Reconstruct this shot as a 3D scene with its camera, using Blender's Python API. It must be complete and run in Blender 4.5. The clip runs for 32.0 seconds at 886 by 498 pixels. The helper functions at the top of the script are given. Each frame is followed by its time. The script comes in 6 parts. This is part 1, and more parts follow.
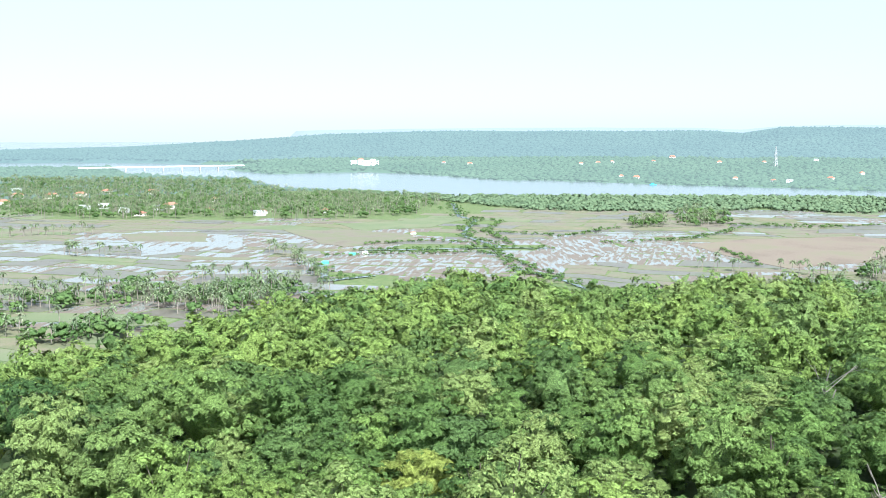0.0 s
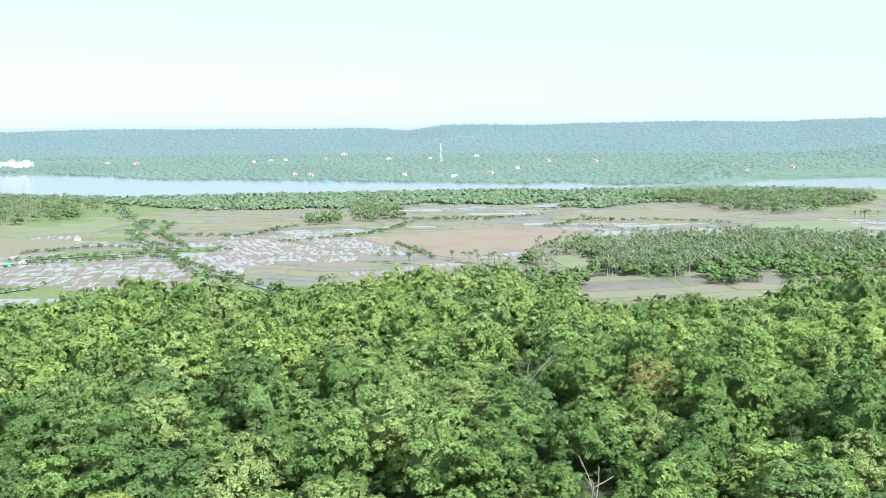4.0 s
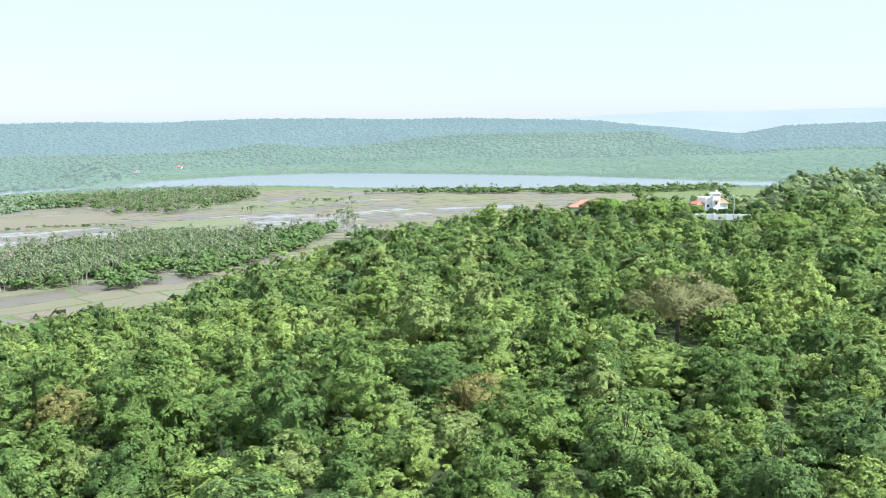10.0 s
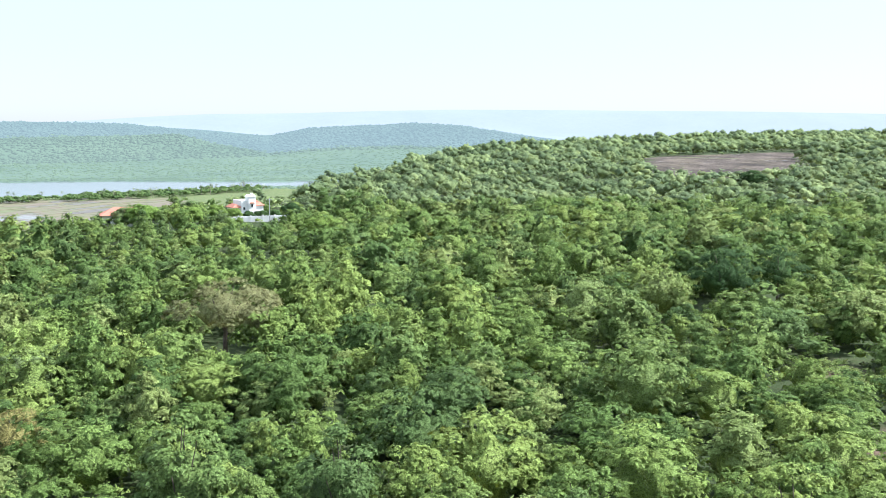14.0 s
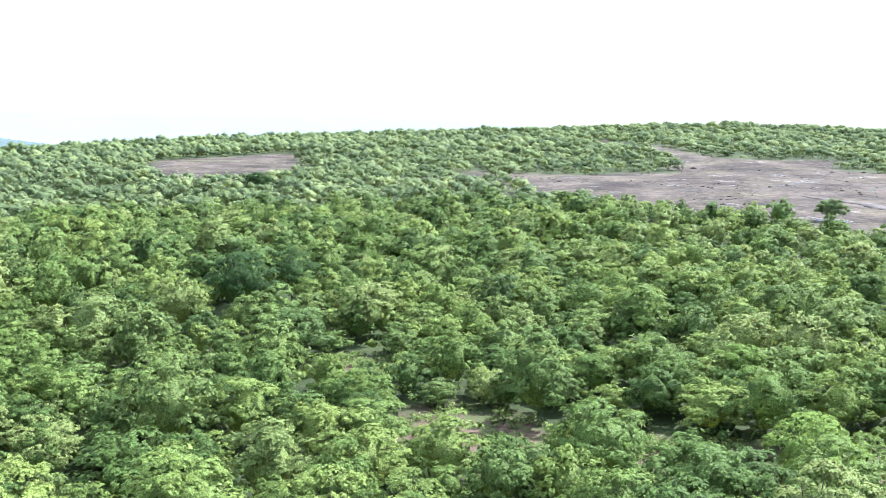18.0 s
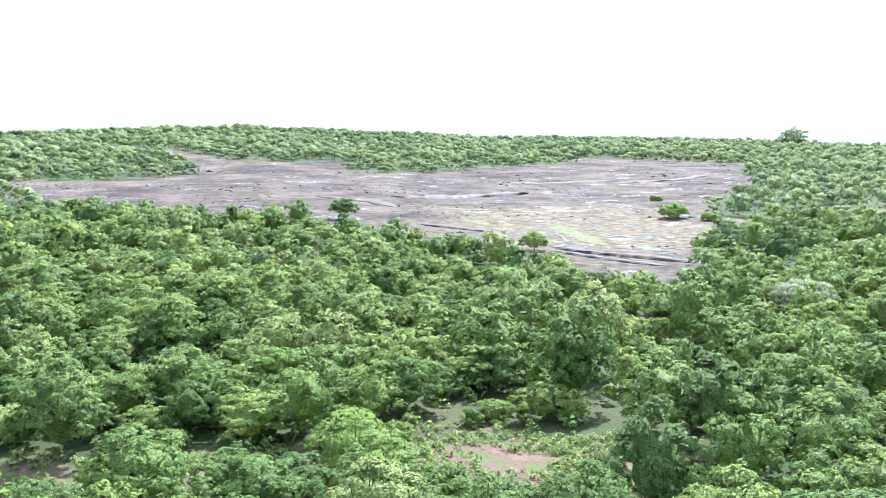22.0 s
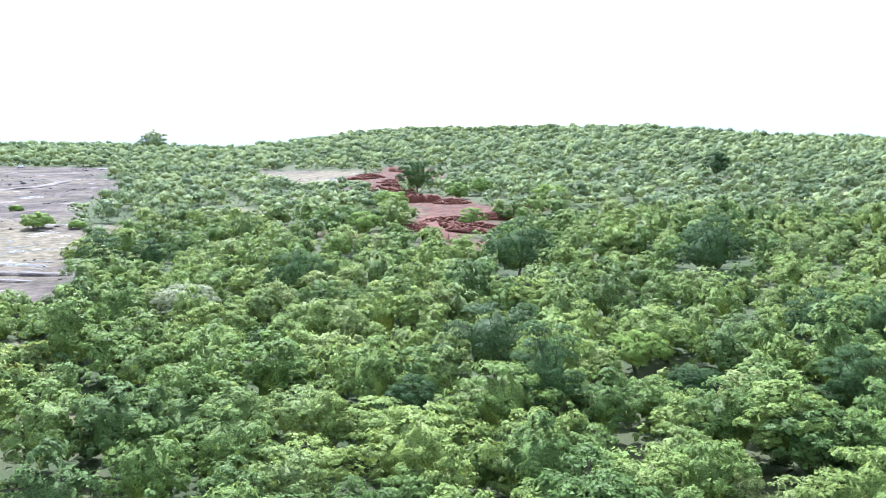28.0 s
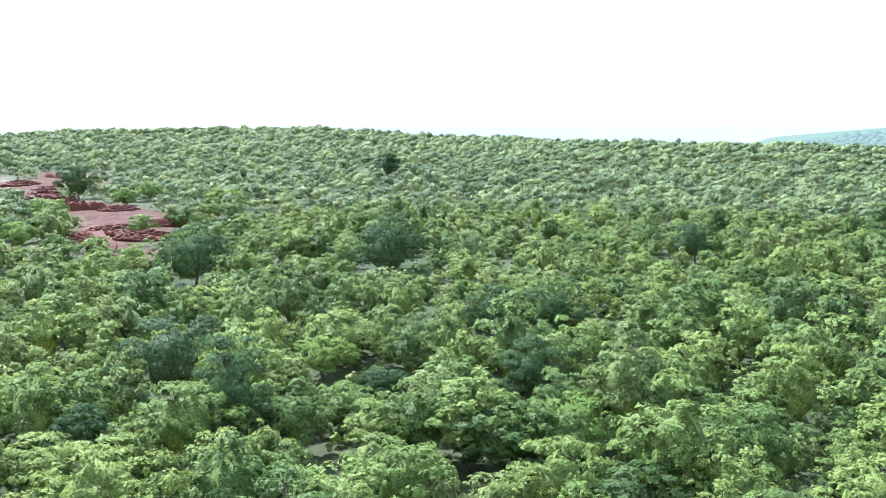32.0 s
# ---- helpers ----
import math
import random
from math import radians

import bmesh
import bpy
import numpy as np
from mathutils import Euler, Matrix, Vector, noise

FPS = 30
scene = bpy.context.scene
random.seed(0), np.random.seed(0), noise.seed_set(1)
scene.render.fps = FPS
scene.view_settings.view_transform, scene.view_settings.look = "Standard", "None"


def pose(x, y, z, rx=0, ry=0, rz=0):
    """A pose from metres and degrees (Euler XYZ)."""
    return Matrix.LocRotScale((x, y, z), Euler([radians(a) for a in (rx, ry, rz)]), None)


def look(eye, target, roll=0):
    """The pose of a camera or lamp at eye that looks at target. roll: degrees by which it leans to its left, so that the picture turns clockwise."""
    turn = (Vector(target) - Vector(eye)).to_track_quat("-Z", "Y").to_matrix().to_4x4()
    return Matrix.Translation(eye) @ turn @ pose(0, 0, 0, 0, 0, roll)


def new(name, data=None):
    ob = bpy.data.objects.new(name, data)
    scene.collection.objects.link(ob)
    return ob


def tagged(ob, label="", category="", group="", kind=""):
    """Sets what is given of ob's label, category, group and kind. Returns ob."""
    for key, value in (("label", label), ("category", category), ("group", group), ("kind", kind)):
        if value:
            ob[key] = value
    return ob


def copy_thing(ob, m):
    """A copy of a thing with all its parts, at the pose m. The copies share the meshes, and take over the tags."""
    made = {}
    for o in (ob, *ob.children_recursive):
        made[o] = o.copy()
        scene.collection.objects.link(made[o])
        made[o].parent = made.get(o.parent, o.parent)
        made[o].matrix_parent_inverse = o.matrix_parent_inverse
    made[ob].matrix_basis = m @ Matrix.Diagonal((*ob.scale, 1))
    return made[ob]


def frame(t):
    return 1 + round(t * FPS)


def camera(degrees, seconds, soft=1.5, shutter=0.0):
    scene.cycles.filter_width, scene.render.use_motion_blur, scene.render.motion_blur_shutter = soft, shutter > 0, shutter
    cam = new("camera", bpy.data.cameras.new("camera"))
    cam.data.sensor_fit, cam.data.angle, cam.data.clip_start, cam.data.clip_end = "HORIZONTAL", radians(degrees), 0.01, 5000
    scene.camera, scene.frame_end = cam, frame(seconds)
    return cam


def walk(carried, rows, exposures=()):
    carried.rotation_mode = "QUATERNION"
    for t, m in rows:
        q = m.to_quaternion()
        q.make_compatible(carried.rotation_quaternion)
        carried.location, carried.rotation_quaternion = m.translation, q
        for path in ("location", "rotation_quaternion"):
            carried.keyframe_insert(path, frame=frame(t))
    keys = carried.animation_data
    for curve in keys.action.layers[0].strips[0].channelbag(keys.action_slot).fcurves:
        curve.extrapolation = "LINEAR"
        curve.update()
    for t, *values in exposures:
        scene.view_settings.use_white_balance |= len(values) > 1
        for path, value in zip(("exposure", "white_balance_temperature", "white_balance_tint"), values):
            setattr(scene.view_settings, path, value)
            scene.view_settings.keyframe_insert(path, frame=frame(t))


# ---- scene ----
# ------------------------------------------------ camera
cam = camera(48.27, 32.0, soft=0.6)
# seconds, x, y, z, heading clockwise from north (+y), tilt, roll
ROWS = (
    (0.0, 0.00, -0.00, 108.00, 0.00, -7.43, -0.07),
    (1.0, -0.68, 2.10, 107.92, 4.63, -7.41, -0.09),
    (2.0, -1.18, 4.13, 107.74, 9.31, -7.46, -0.07),
    (3.0, -1.36, 5.89, 107.66, 13.98, -7.52, -0.03),
    (3.5, -1.35, 6.62, 107.66, 16.32, -7.54, -0.05),
    (5.5, -0.98, 9.22, 107.68, 26.72, -7.60, -0.08),
    (6.0, -0.83, 9.81, 107.67, 29.46, -7.61, -0.10),
    (7.0, -0.43, 10.88, 107.68, 34.98, -7.61, -0.12),
    (8.0, 0.00, 11.77, 107.80, 40.70, -7.58, -0.12),
    (9.0, 0.50, 12.55, 107.89, 46.81, -7.56, -0.13),
    (10.0, 0.95, 13.22, 107.91, 53.10, -7.54, -0.11),
    (11.0, 1.44, 13.85, 107.92, 59.44, -7.52, -0.07),
    (12.0, 2.03, 14.44, 107.98, 66.14, -7.50, -0.07),
    (13.0, 2.67, 14.88, 108.04, 72.87, -7.47, -0.08),
    (14.0, 3.50, 15.24, 108.09, 79.71, -7.45, -0.15),
    (14.5, 3.97, 15.40, 108.08, 83.23, -7.43, -0.14),
    (16.5, 5.92, 15.80, 108.05, 97.31, -7.40, -0.13),
    (17.0, 6.41, 15.86, 108.08, 100.82, -7.39, -0.16),
    (18.0, 7.44, 15.89, 108.16, 107.83, -7.38, -0.21),
    (19.0, 8.54, 15.79, 108.20, 114.57, -7.38, -0.13),
    (20.0, 9.66, 15.57, 108.21, 121.43, -7.36, -0.08),
    (21.0, 10.67, 15.22, 108.22, 128.41, -7.33, -0.07),
    (22.0, 11.55, 14.84, 108.18, 135.42, -7.29, -0.09),
    (23.0, 12.35, 14.32, 108.22, 142.38, -7.28, -0.12),
    (24.0, 13.14, 13.65, 108.26, 149.37, -7.24, -0.13),
    (25.0, 13.94, 12.87, 108.27, 156.20, -7.23, -0.12),
    (25.5, 14.29, 12.43, 108.31, 159.12, -7.22, -0.11),
    (27.5, 15.56, 10.62, 108.39, 168.73, -7.20, -0.10),
    (28.0, 15.81, 10.14, 108.37, 171.17, -7.17, -0.09),
    (29.0, 16.18, 9.07, 108.35, 176.07, -7.14, -0.08),
    (30.0, 16.43, 7.92, 108.30, 180.66, -7.12, -0.13),
    (31.0, 16.58, 6.71, 108.27, 185.20, -7.11, -0.12),
    (32.0, 16.63, 5.45, 108.24, 189.92, -7.08, -0.11),
)
walk(cam, [(t, pose(x, y, z, 0, 0, -a) @ pose(0, 0, 0, 90 + p) @ pose(0, 0, 0, 0, 0, r))
           for t, x, y, z, a, p, r in ROWS],
     exposures=[(0.0, 1.32, 5640, 8), (8.0, 1.26, 5720, 12), (12.5, 1.24, 5760, 15), (18.0, 1.70, 5570, 18.5), (25.0, 1.88, 5380, 20.5), (32.0, 1.68, 5330, 20.5)])

# ------------------------------------------------ world and sun
SUN_AZ, SUN_EL = 158.0, 51.0
world = bpy.data.worlds.new("hazy_sky")
scene.world = world
world.use_nodes = True
wn = world.node_tree.nodes
sky = wn.new("ShaderNodeTexSky")
sky.sky_type, sky.sun_disc = "NISHITA", False
sky.sun_elevation, sky.sun_rotation = radians(SUN_EL), radians(SUN_AZ)
sky.altitude, sky.air_density, sky.dust_density, sky.ozone_density = 100, 1.0, 0.4, 1.5
# thin bright haze over the clear sky, brightest overhead as under any veiled sky
thin, veil, deep, glow_up, aim, split = (wn.new(k) for k in ("ShaderNodeVectorMath", "ShaderNodeMix", "ShaderNodeVectorMath", "ShaderNodeMath", "ShaderNodeTexCoord", "ShaderNodeSeparateXYZ"))
thin.operation, deep.operation, glow_up.operation = "SCALE", "SCALE", "MULTIPLY_ADD"
thin.inputs["Scale"].default_value = 0.3
deep.inputs[0].default_value = (2.5, 2.74, 2.68)
glow_up.inputs[1].default_value, glow_up.inputs[2].default_value, glow_up.use_clamp = 1.7, 1.25, False
veil.data_type, veil.blend_type = "RGBA", "ADD"
veil.inputs[0].default_value = 1.0
wl = world.node_tree.links
wl.new(aim.outputs["Generated"], split.inputs[0])
wl.new(split.outputs["Z"], glow_up.inputs[0])
wl.new(glow_up.outputs[0], deep.inputs["Scale"])
wl.new(sky.outputs[0], thin.inputs[0])
wl.new(thin.outputs[0], veil.inputs[6])
wl.new(deep.outputs[0], veil.inputs[7])
wl.new(veil.outputs[2], wn["Background"].inputs[0])
wn["Background"].inputs[1].default_value = 0.079
sun = new("sun", bpy.data.lights.new("sun", "SUN"))
sun.data.energy, sun.data.angle, sun.data.color = 4.8, radians(2.0), (1.0, 0.95, 0.85)
sun.matrix_world = look((0, 0, 400), (-math.sin(radians(SUN_AZ)) * math.cos(radians(SUN_EL)),
                                      -math.cos(radians(SUN_AZ)) * math.cos(radians(SUN_EL)),
                                      400 - math.sin(radians(SUN_EL))))


# ------------------------------------------------ materials
def mat(name, rough=0.8, metal=0.0, spec=0.3):
    m = bpy.data.materials.new(name)
    m.use_nodes = True
    b = m.node_tree.nodes["Principled BSDF"]
    b.inputs["Roughness"].default_value, b.inputs["Metallic"].default_value = rough, metal
    b.inputs["Specular IOR Level"].default_value = spec
    return m, m.node_tree.nodes, m.node_tree.links, b


def ramp(nodes, stops):
    r = nodes.new("ShaderNodeValToRGB")
    e = r.color_ramp.elements
    while len(e) < len(stops):
        e.new(0.5)
    for k, (p, c) in zip(e, stops):
        k.position, k.color = p, (*c, 1)
    return r


def noise_tex(nodes, links, scale, detail=5, rough=0.55, coords="Object"):
    tc = nodes.new("ShaderNodeTexCoord")
    n = nodes.new("ShaderNodeTexNoise")
    n.inputs["Scale"].default_value, n.inputs["Detail"].default_value, n.inputs["Roughness"].default_value = scale, detail, rough
    links.new(tc.outputs[coords], n.inputs["Vector"])
    return n


def bump(nodes, links, height, b, strength=0.4, dist=0.1):
    k = nodes.new("ShaderNodeBump")
    k.inputs["Strength"].default_value, k.inputs["Distance"].default_value = strength, dist
    links.new(height, k.inputs["Height"])
    links.new(k.outputs[0], b.inputs["Normal"])


def mixc(nodes, links, fac, a, b_, mode="MIX"):
    x = nodes.new("ShaderNodeMix")
    x.data_type, x.blend_type = "RGBA", mode
    for sock, v in ((x.inputs[0], fac), (x.inputs[6], a), (x.inputs[7], b_)):
        if isinstance(v, (int, float)):
            sock.default_value = v
        elif isinstance(v, tuple):
            sock.default_value = (*v, 1)
        else:
            links.new(v, sock)
    return x.outputs[2]


def mathn(nodes, links, op, a, b_=0.0, clamp=False):
    x = nodes.new("ShaderNodeMath")
    x.operation, x.use_clamp = op, clamp
    for sock, v in zip(x.inputs, (a, b_)):
        if isinstance(v, (int, float)):
            sock.default_value = v
        else:
            links.new(v, sock)
    return x.outputs[0]


def surface(name, stops, scale, rough=0.85, bump_s=0.3, bump_d=0.05, scale2=None, spec=0.3):
    """Two scales of noise through a colour ramp, with relief."""
    m, n, l, b = mat(name, rough, 0, spec)
    a, c = noise_tex(n, l, scale), noise_tex(n, l, scale2 or scale * 9)
    v = mathn(n, l, "ADD", mathn(n, l, "MULTIPLY", a.outputs[0], 0.65), mathn(n, l, "MULTIPLY", c.outputs[0], 0.35))
    r = ramp(n, stops)
    l.new(v, r.inputs[0])
    l.new(r.outputs[0], b.inputs["Base Color"])
    bump(n, l, c.outputs[0], b, bump_s, bump_d)
    return m


def leaf_mat(name, stops, trans=0.17, rough=0.6, leafvar=0.18, cell=9.0, open_=0.60, fine=1.0):
    """Foliage: a hue for each tree (attribute and object), single leaves within each spray, light through the blade."""
    m, n, l, b = mat(name, rough, 0, 0.04)
    at, oi, ge = n.new("ShaderNodeAttribute"), n.new("ShaderNodeObjectInfo"), n.new("ShaderNodeNewGeometry")
    at.attribute_name = "tint"
    v = mathn(n, l, "FRACT", mathn(n, l, "ADD", at.outputs["Fac"], oi.outputs["Random"]))
    r = ramp(n, stops)
    l.new(v, r.inputs[0])
    leafvar *= fine
    val = mathn(n, l, "ADD", mathn(n, l, "MULTIPLY", ge.outputs["Random Per Island"], leafvar * 2), 1.0 - leafvar)
    # single leaves of a spray: each has its own shade and tilt, with gaps between
    tc, leaf = n.new("ShaderNodeTexCoord"), n.new("ShaderNodeTexVoronoi")
    leaf.inputs["Scale"].default_value = cell
    l.new(tc.outputs["Object"], leaf.inputs["Vector"])
    sep = n.new("ShaderNodeSeparateColor")
    l.new(leaf.outputs["Color"], sep.inputs[0])
    val = mathn(n, l, "MULTIPLY", val, mathn(n, l, "ADD", mathn(n, l, "MULTIPLY", sep.outputs[0], 0.9 * fine), 1 - 0.45 * fine))
    hsv = n.new("ShaderNodeHueSaturation")
    l.new(r.outputs[0], hsv.inputs["Color"])
    l.new(val, hsv.inputs["Value"])
    l.new(hsv.outputs[0], b.inputs["Base Color"])
    t = n.new("ShaderNodeBsdfTranslucent")
    l.new(mixc(n, l, 1.0, hsv.outputs[0], (1.5, 1.3, 0.7), "MULTIPLY"), t.inputs["Color"])
    mx = n.new("ShaderNodeMixShader")
    mx.inputs[0].default_value = trans
    # the crown's rounded form shows through the single blades
    fa, vt = n.new("ShaderNodeAttribute"), n.new("ShaderNodeVectorTransform")
    fa.attribute_name = "facing"
    vt.vector_type, vt.convert_from, vt.convert_to = "VECTOR", "OBJECT", "WORLD"
    l.new(fa.outputs["Vector"], vt.inputs[0])
    blend, unit = n.new("ShaderNodeVectorMath"), n.new("ShaderNodeVectorMath")
    blend.operation, unit.operation = "MULTIPLY_ADD", "NORMALIZE"
    l.new(vt.outputs[0], blend.inputs[0])
    blend.inputs[1].default_value = (2.6, 2.6, 2.6)
    tilt = n.new("ShaderNodeVectorMath")
    tilt.operation = "MULTIPLY_ADD"
    l.new(leaf.outputs["Color"], tilt.inputs[0])
    tilt.inputs[1].default_value, tilt.inputs[2].default_value = (1.6 * fine, 1.6 * fine, 1.4 * fine), (-0.8 * fine, -0.8 * fine, -0.65 * fine)
    both = n.new("ShaderNodeVectorMath")
    both.operation = "MULTIPLY_ADD"
    l.new(ge.outputs["Normal"], both.inputs[0])
    both.inputs[1].default_value = (0.7 * fine, 0.7 * fine, 0.7 * fine)
    l.new(tilt.outputs[0], both.inputs[2])
    l.new(both.outputs[0], blend.inputs[2])
    l.new(blend.outputs[0], unit.inputs[0])
    l.new(unit.outputs[0], b.inputs["Normal"])
    l.new(unit.outputs[0], t.inputs["Normal"])
    out = n["Material Output"]
    l.new(b.outputs[0], mx.inputs[1])
    l.new(t.outputs[0], mx.inputs[2])
    if open_ < 1:
        gap, clear = n.new("ShaderNodeMixShader"), n.new("ShaderNodeBsdfTransparent")
        l.new(mathn(n, l, "LESS_THAN", leaf.outputs["Distance"], open_), gap.inputs[0])
        l.new(clear.outputs[0], gap.inputs[1])
        l.new(mx.outputs[0], gap.inputs[2])
        l.new(gap.outputs[0], out.inputs["Surface"])
    else:
        l.new(mx.outputs[0], out.inputs["Surface"])
    return m


GREENS = [(0.0, (0.074, 0.126, 0.039)), (0.16, (0.102, 0.166, 0.046)), (0.38, (0.146, 0.218, 0.058)), (0.55, (0.192, 0.262, 0.070)),
          (0.72, (0.124, 0.192, 0.058)), (0.86, (0.202, 0.258, 0.086)), (0.93, (0.110, 0.172, 0.056)), (1.0, (0.080, 0.132, 0.045))]
LEAF = leaf_mat("forest_leaves", GREENS, 0.28, 0.5, cell=8.5, open_=0.68)
LEAF_MID = leaf_mat("forest_leaves_mid", GREENS, 0.28, 0.5, cell=5.5, open_=0.68)
# haze over the far plateau is painted in: scrub greens paler and greyer
HAZED_SCRUB = [(0.0, (0.105, 0.155, 0.078)), (0.2, (0.150, 0.212, 0.096)), (0.45, (0.215, 0.285, 0.120)), (0.6, (0.255, 0.325, 0.140)), (0.8, (0.170, 0.232, 0.108)), (1.0, (0.110, 0.160, 0.080))]
LEAF_FAR = leaf_mat("hazed_scrub_leaves", HAZED_SCRUB, 0.28, 0.5, cell=2.4, open_=0.62, fine=0.6)
SPECIAL = dict(
    dark=leaf_mat("dark_leaves", [(0.0, (0.036, 0.072, 0.026)), (1.0, (0.060, 0.108, 0.036))], 0.2),
    blue=leaf_mat("blue_green_leaves", [(0.0, (0.032, 0.064, 0.024)), (1.0, (0.052, 0.092, 0.034))], 0.15, 0.5),
    cone=leaf_mat("sombre_leaves", [(0.0, (0.042, 0.082, 0.030)), (1.0, (0.066, 0.118, 0.040))], 0.2),
    bright=leaf_mat("bright_leaves", [(0.0, (0.13, 0.22, 0.05)), (1.0, (0.18, 0.27, 0.065))], 0.25),
    loose=leaf_mat("grey_green_leaves", [(0.0, (0.12, 0.18, 0.07)), (1.0, (0.16, 0.22, 0.09))], 0.3),
    silver=leaf_mat("silvery_leaves", [(0.0, (0.22, 0.27, 0.15)), (1.0, (0.27, 0.31, 0.19))], 0.25, 0.4),
    yellow=leaf_mat("yellow_leaves", [(0.0, (0.200, 0.255, 0.055)), (1.0, (0.235, 0.275, 0.070))], 0.3),
    russet=leaf_mat("russet_leaves", [(0.0, (0.20, 0.20, 0.07)), (1.0, (0.25, 0.22, 0.09))], 0.3),
    brown=leaf_mat("brownish_leaves", [(0.0, (0.165, 0.190, 0.080)), (1.0, (0.205, 0.200, 0.100))], 0.3))
MANGROVE = leaf_mat("mangrove_leaves", [(0.0, (0.120, 0.172, 0.098)), (0.5, (0.155, 0.212, 0.120)), (1.0, (0.108, 0.160, 0.092))], 0.2, 0.8, 0.15, 1.0, 1, 0.4)
FIELD_LEAF = leaf_mat("field_tree_leaves", [(0.0, (0.070, 0.125, 0.042)), (0.5, (0.115, 0.180, 0.060)), (1.0, (0.085, 0.140, 0.052))], 0.2, 0.7, 0.15, 1.6, 1, 0.5)
# palm greens are lifted and greyed to paint in the plain's haze
PALM = leaf_mat("palm_fronds", [(0.0, (0.13, 0.18, 0.095)), (0.5, (0.175, 0.225, 0.125)), (1.0, (0.21, 0.245, 0.15))], 0.2, 0.6, 0.2, 1.8, 0.66)
BARK = surface("bark", [(0.3, (0.055, 0.042, 0.032)), (0.7, (0.15, 0.12, 0.095))], 3, 0.9, 0.6, 0.02)


def hazed_mat(name, c0, c1, glow, air=(0.46, 0.64, 0.64)):
    """Distant woods as a plain backdrop; haze is painted in as air-tinted emission."""
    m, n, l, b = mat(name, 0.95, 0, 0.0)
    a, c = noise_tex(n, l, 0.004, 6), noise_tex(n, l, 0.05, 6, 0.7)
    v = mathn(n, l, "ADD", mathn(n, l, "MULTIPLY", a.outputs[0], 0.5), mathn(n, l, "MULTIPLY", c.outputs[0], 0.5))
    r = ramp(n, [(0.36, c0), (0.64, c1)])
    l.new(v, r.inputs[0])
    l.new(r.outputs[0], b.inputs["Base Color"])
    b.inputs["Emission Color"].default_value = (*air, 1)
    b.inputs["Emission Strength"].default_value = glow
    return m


FAR_WOOD = hazed_mat("hazed_far_woods", (0.028, 0.050, 0.030), (0.052, 0.078, 0.046), 0.235, (0.47, 0.62, 0.57))
FAR_BLUE = hazed_mat("hazed_blue_woods", (0.020, 0.034, 0.028), (0.038, 0.056, 0.042), 0.285, (0.48, 0.65, 0.67))
FARTHEST = hazed_mat("hazed_farthest_hills", (0.08, 0.10, 0.11), (0.10, 0.12, 0.13), 0.25, (0.70, 0.80, 0.85))

# far-bank mangrove glows a little, as painted haze; the plants are the same
MANGROVE_FAR = hazed_mat("hazed_far_mangrove", (0.050, 0.082, 0.038), (0.082, 0.122, 0.052), 0.21, (0.46, 0.63, 0.54))


def water_mat(name, col, rough, wave, strength):
    m, n, l, b = mat(name, rough, 0, 0.5)
    a = noise_tex(n, l, wave, 3)
    b.inputs["Base Color"].default_value = (*col, 1)
    b.inputs["IOR"].default_value = 1.33
    bump(n, l, a.outputs[0], b, strength, 0.05)
    return m


RIVER = water_mat("river_water", (0.13, 0.155, 0.16), 0.19, 0.25, 0.04)


# ------------------------------------------------ lie of the land
CX, CY = 8.0, 10.0
# heading from the hilltop, distance of its rim, ground height there
RIM = ((-60, 230, 36), (-24, 230, 41), (-12, 250, 50), (-6, 250, 54), (0, 246, 59), (7, 240, 55), (14, 250, 59.5),
       (22, 250, 59), (28, 215, 56), (36, 230, 58), (44, 270, 63), (50, 300, 67), (63, 345, 77), (70, 380, 77),
       (76, 600, 76), (83, 850, 81), (97, 1000, 90), (114, 1000, 96), (124, 1000, 101), (137, 1000, 90),
       (150, 1000, 87), (159, 1000, 82), (167, 1000, 98), (182, 1000, 104), (189, 950, 94), (203, 850, 89), (214, 850, 86), (250, 600, 75), (300, 300, 50))
# far ridges: heading and height of the crest at 3300 m
RIDGE_A = ((-60, 0), (-26, 15), (-18, 20), (-12, 38), (-7, 58), (-3, 66), (7, 70), (15, 68), (16.6, 60), (18.7, 79), (24, 81), (36, 96), (45, 101), (54, 106), (62, 108), (66, 86), (69.6, 64), (72, 98), (74.2, 106), (78, 108), (81, 95), (83.4, 73), (88, 30), (94, 0))
# spur beyond the flats of the upper river: heading, distance of its foot, height of the crest 450 m behind
RIDGE_B = ((33, 2000, 0), (36, 2030, 8), (37, 2040, 11), (39.6, 2060, 30), (42.9, 2100, 44), (45, 2120, 33), (47.7, 2160, 14), (50.3, 2210, 38), (53.5, 2330, 58), (56.7, 2400, 63), (60, 2460, 56), (64.8, 2550, 67), (68.4, 2610, 45), (69.9, 2640, 28), (76, 2700, 12), (90, 2700, 0))
# faint range at 4600 m
RIDGE_C = ((50, 0), (56, 90), (63, 124), (66.4, 136), (71, 139), (75.7, 148), (80, 154), (84, 152), (97, 140), (105, 125), (111, 88), (118, 60), (150, 55), (168, 60), (176, 100), (186, 107), (226, 106), (250, 0))


# wooded hill past the far side of the plateau, at 1700 m
RIDGE_D = ((205, 0), (208, 70), (212, 92), (216, 112), (225, 130), (250, 60), (270, 0))


def table(rows, a, k=1):
    return np.interp(a, [r[0] for r in rows], [r[k] for r in rows])


def step(a, b, v):
    s = np.clip((v - a) / (b - a), 0, 1)
    return s * s * (3 - 2 * s)


def heading(x, y):
    a = np.degrees(np.arctan2(x - CX, y - CY))
    return np.where(a < -60, a + 360, a)


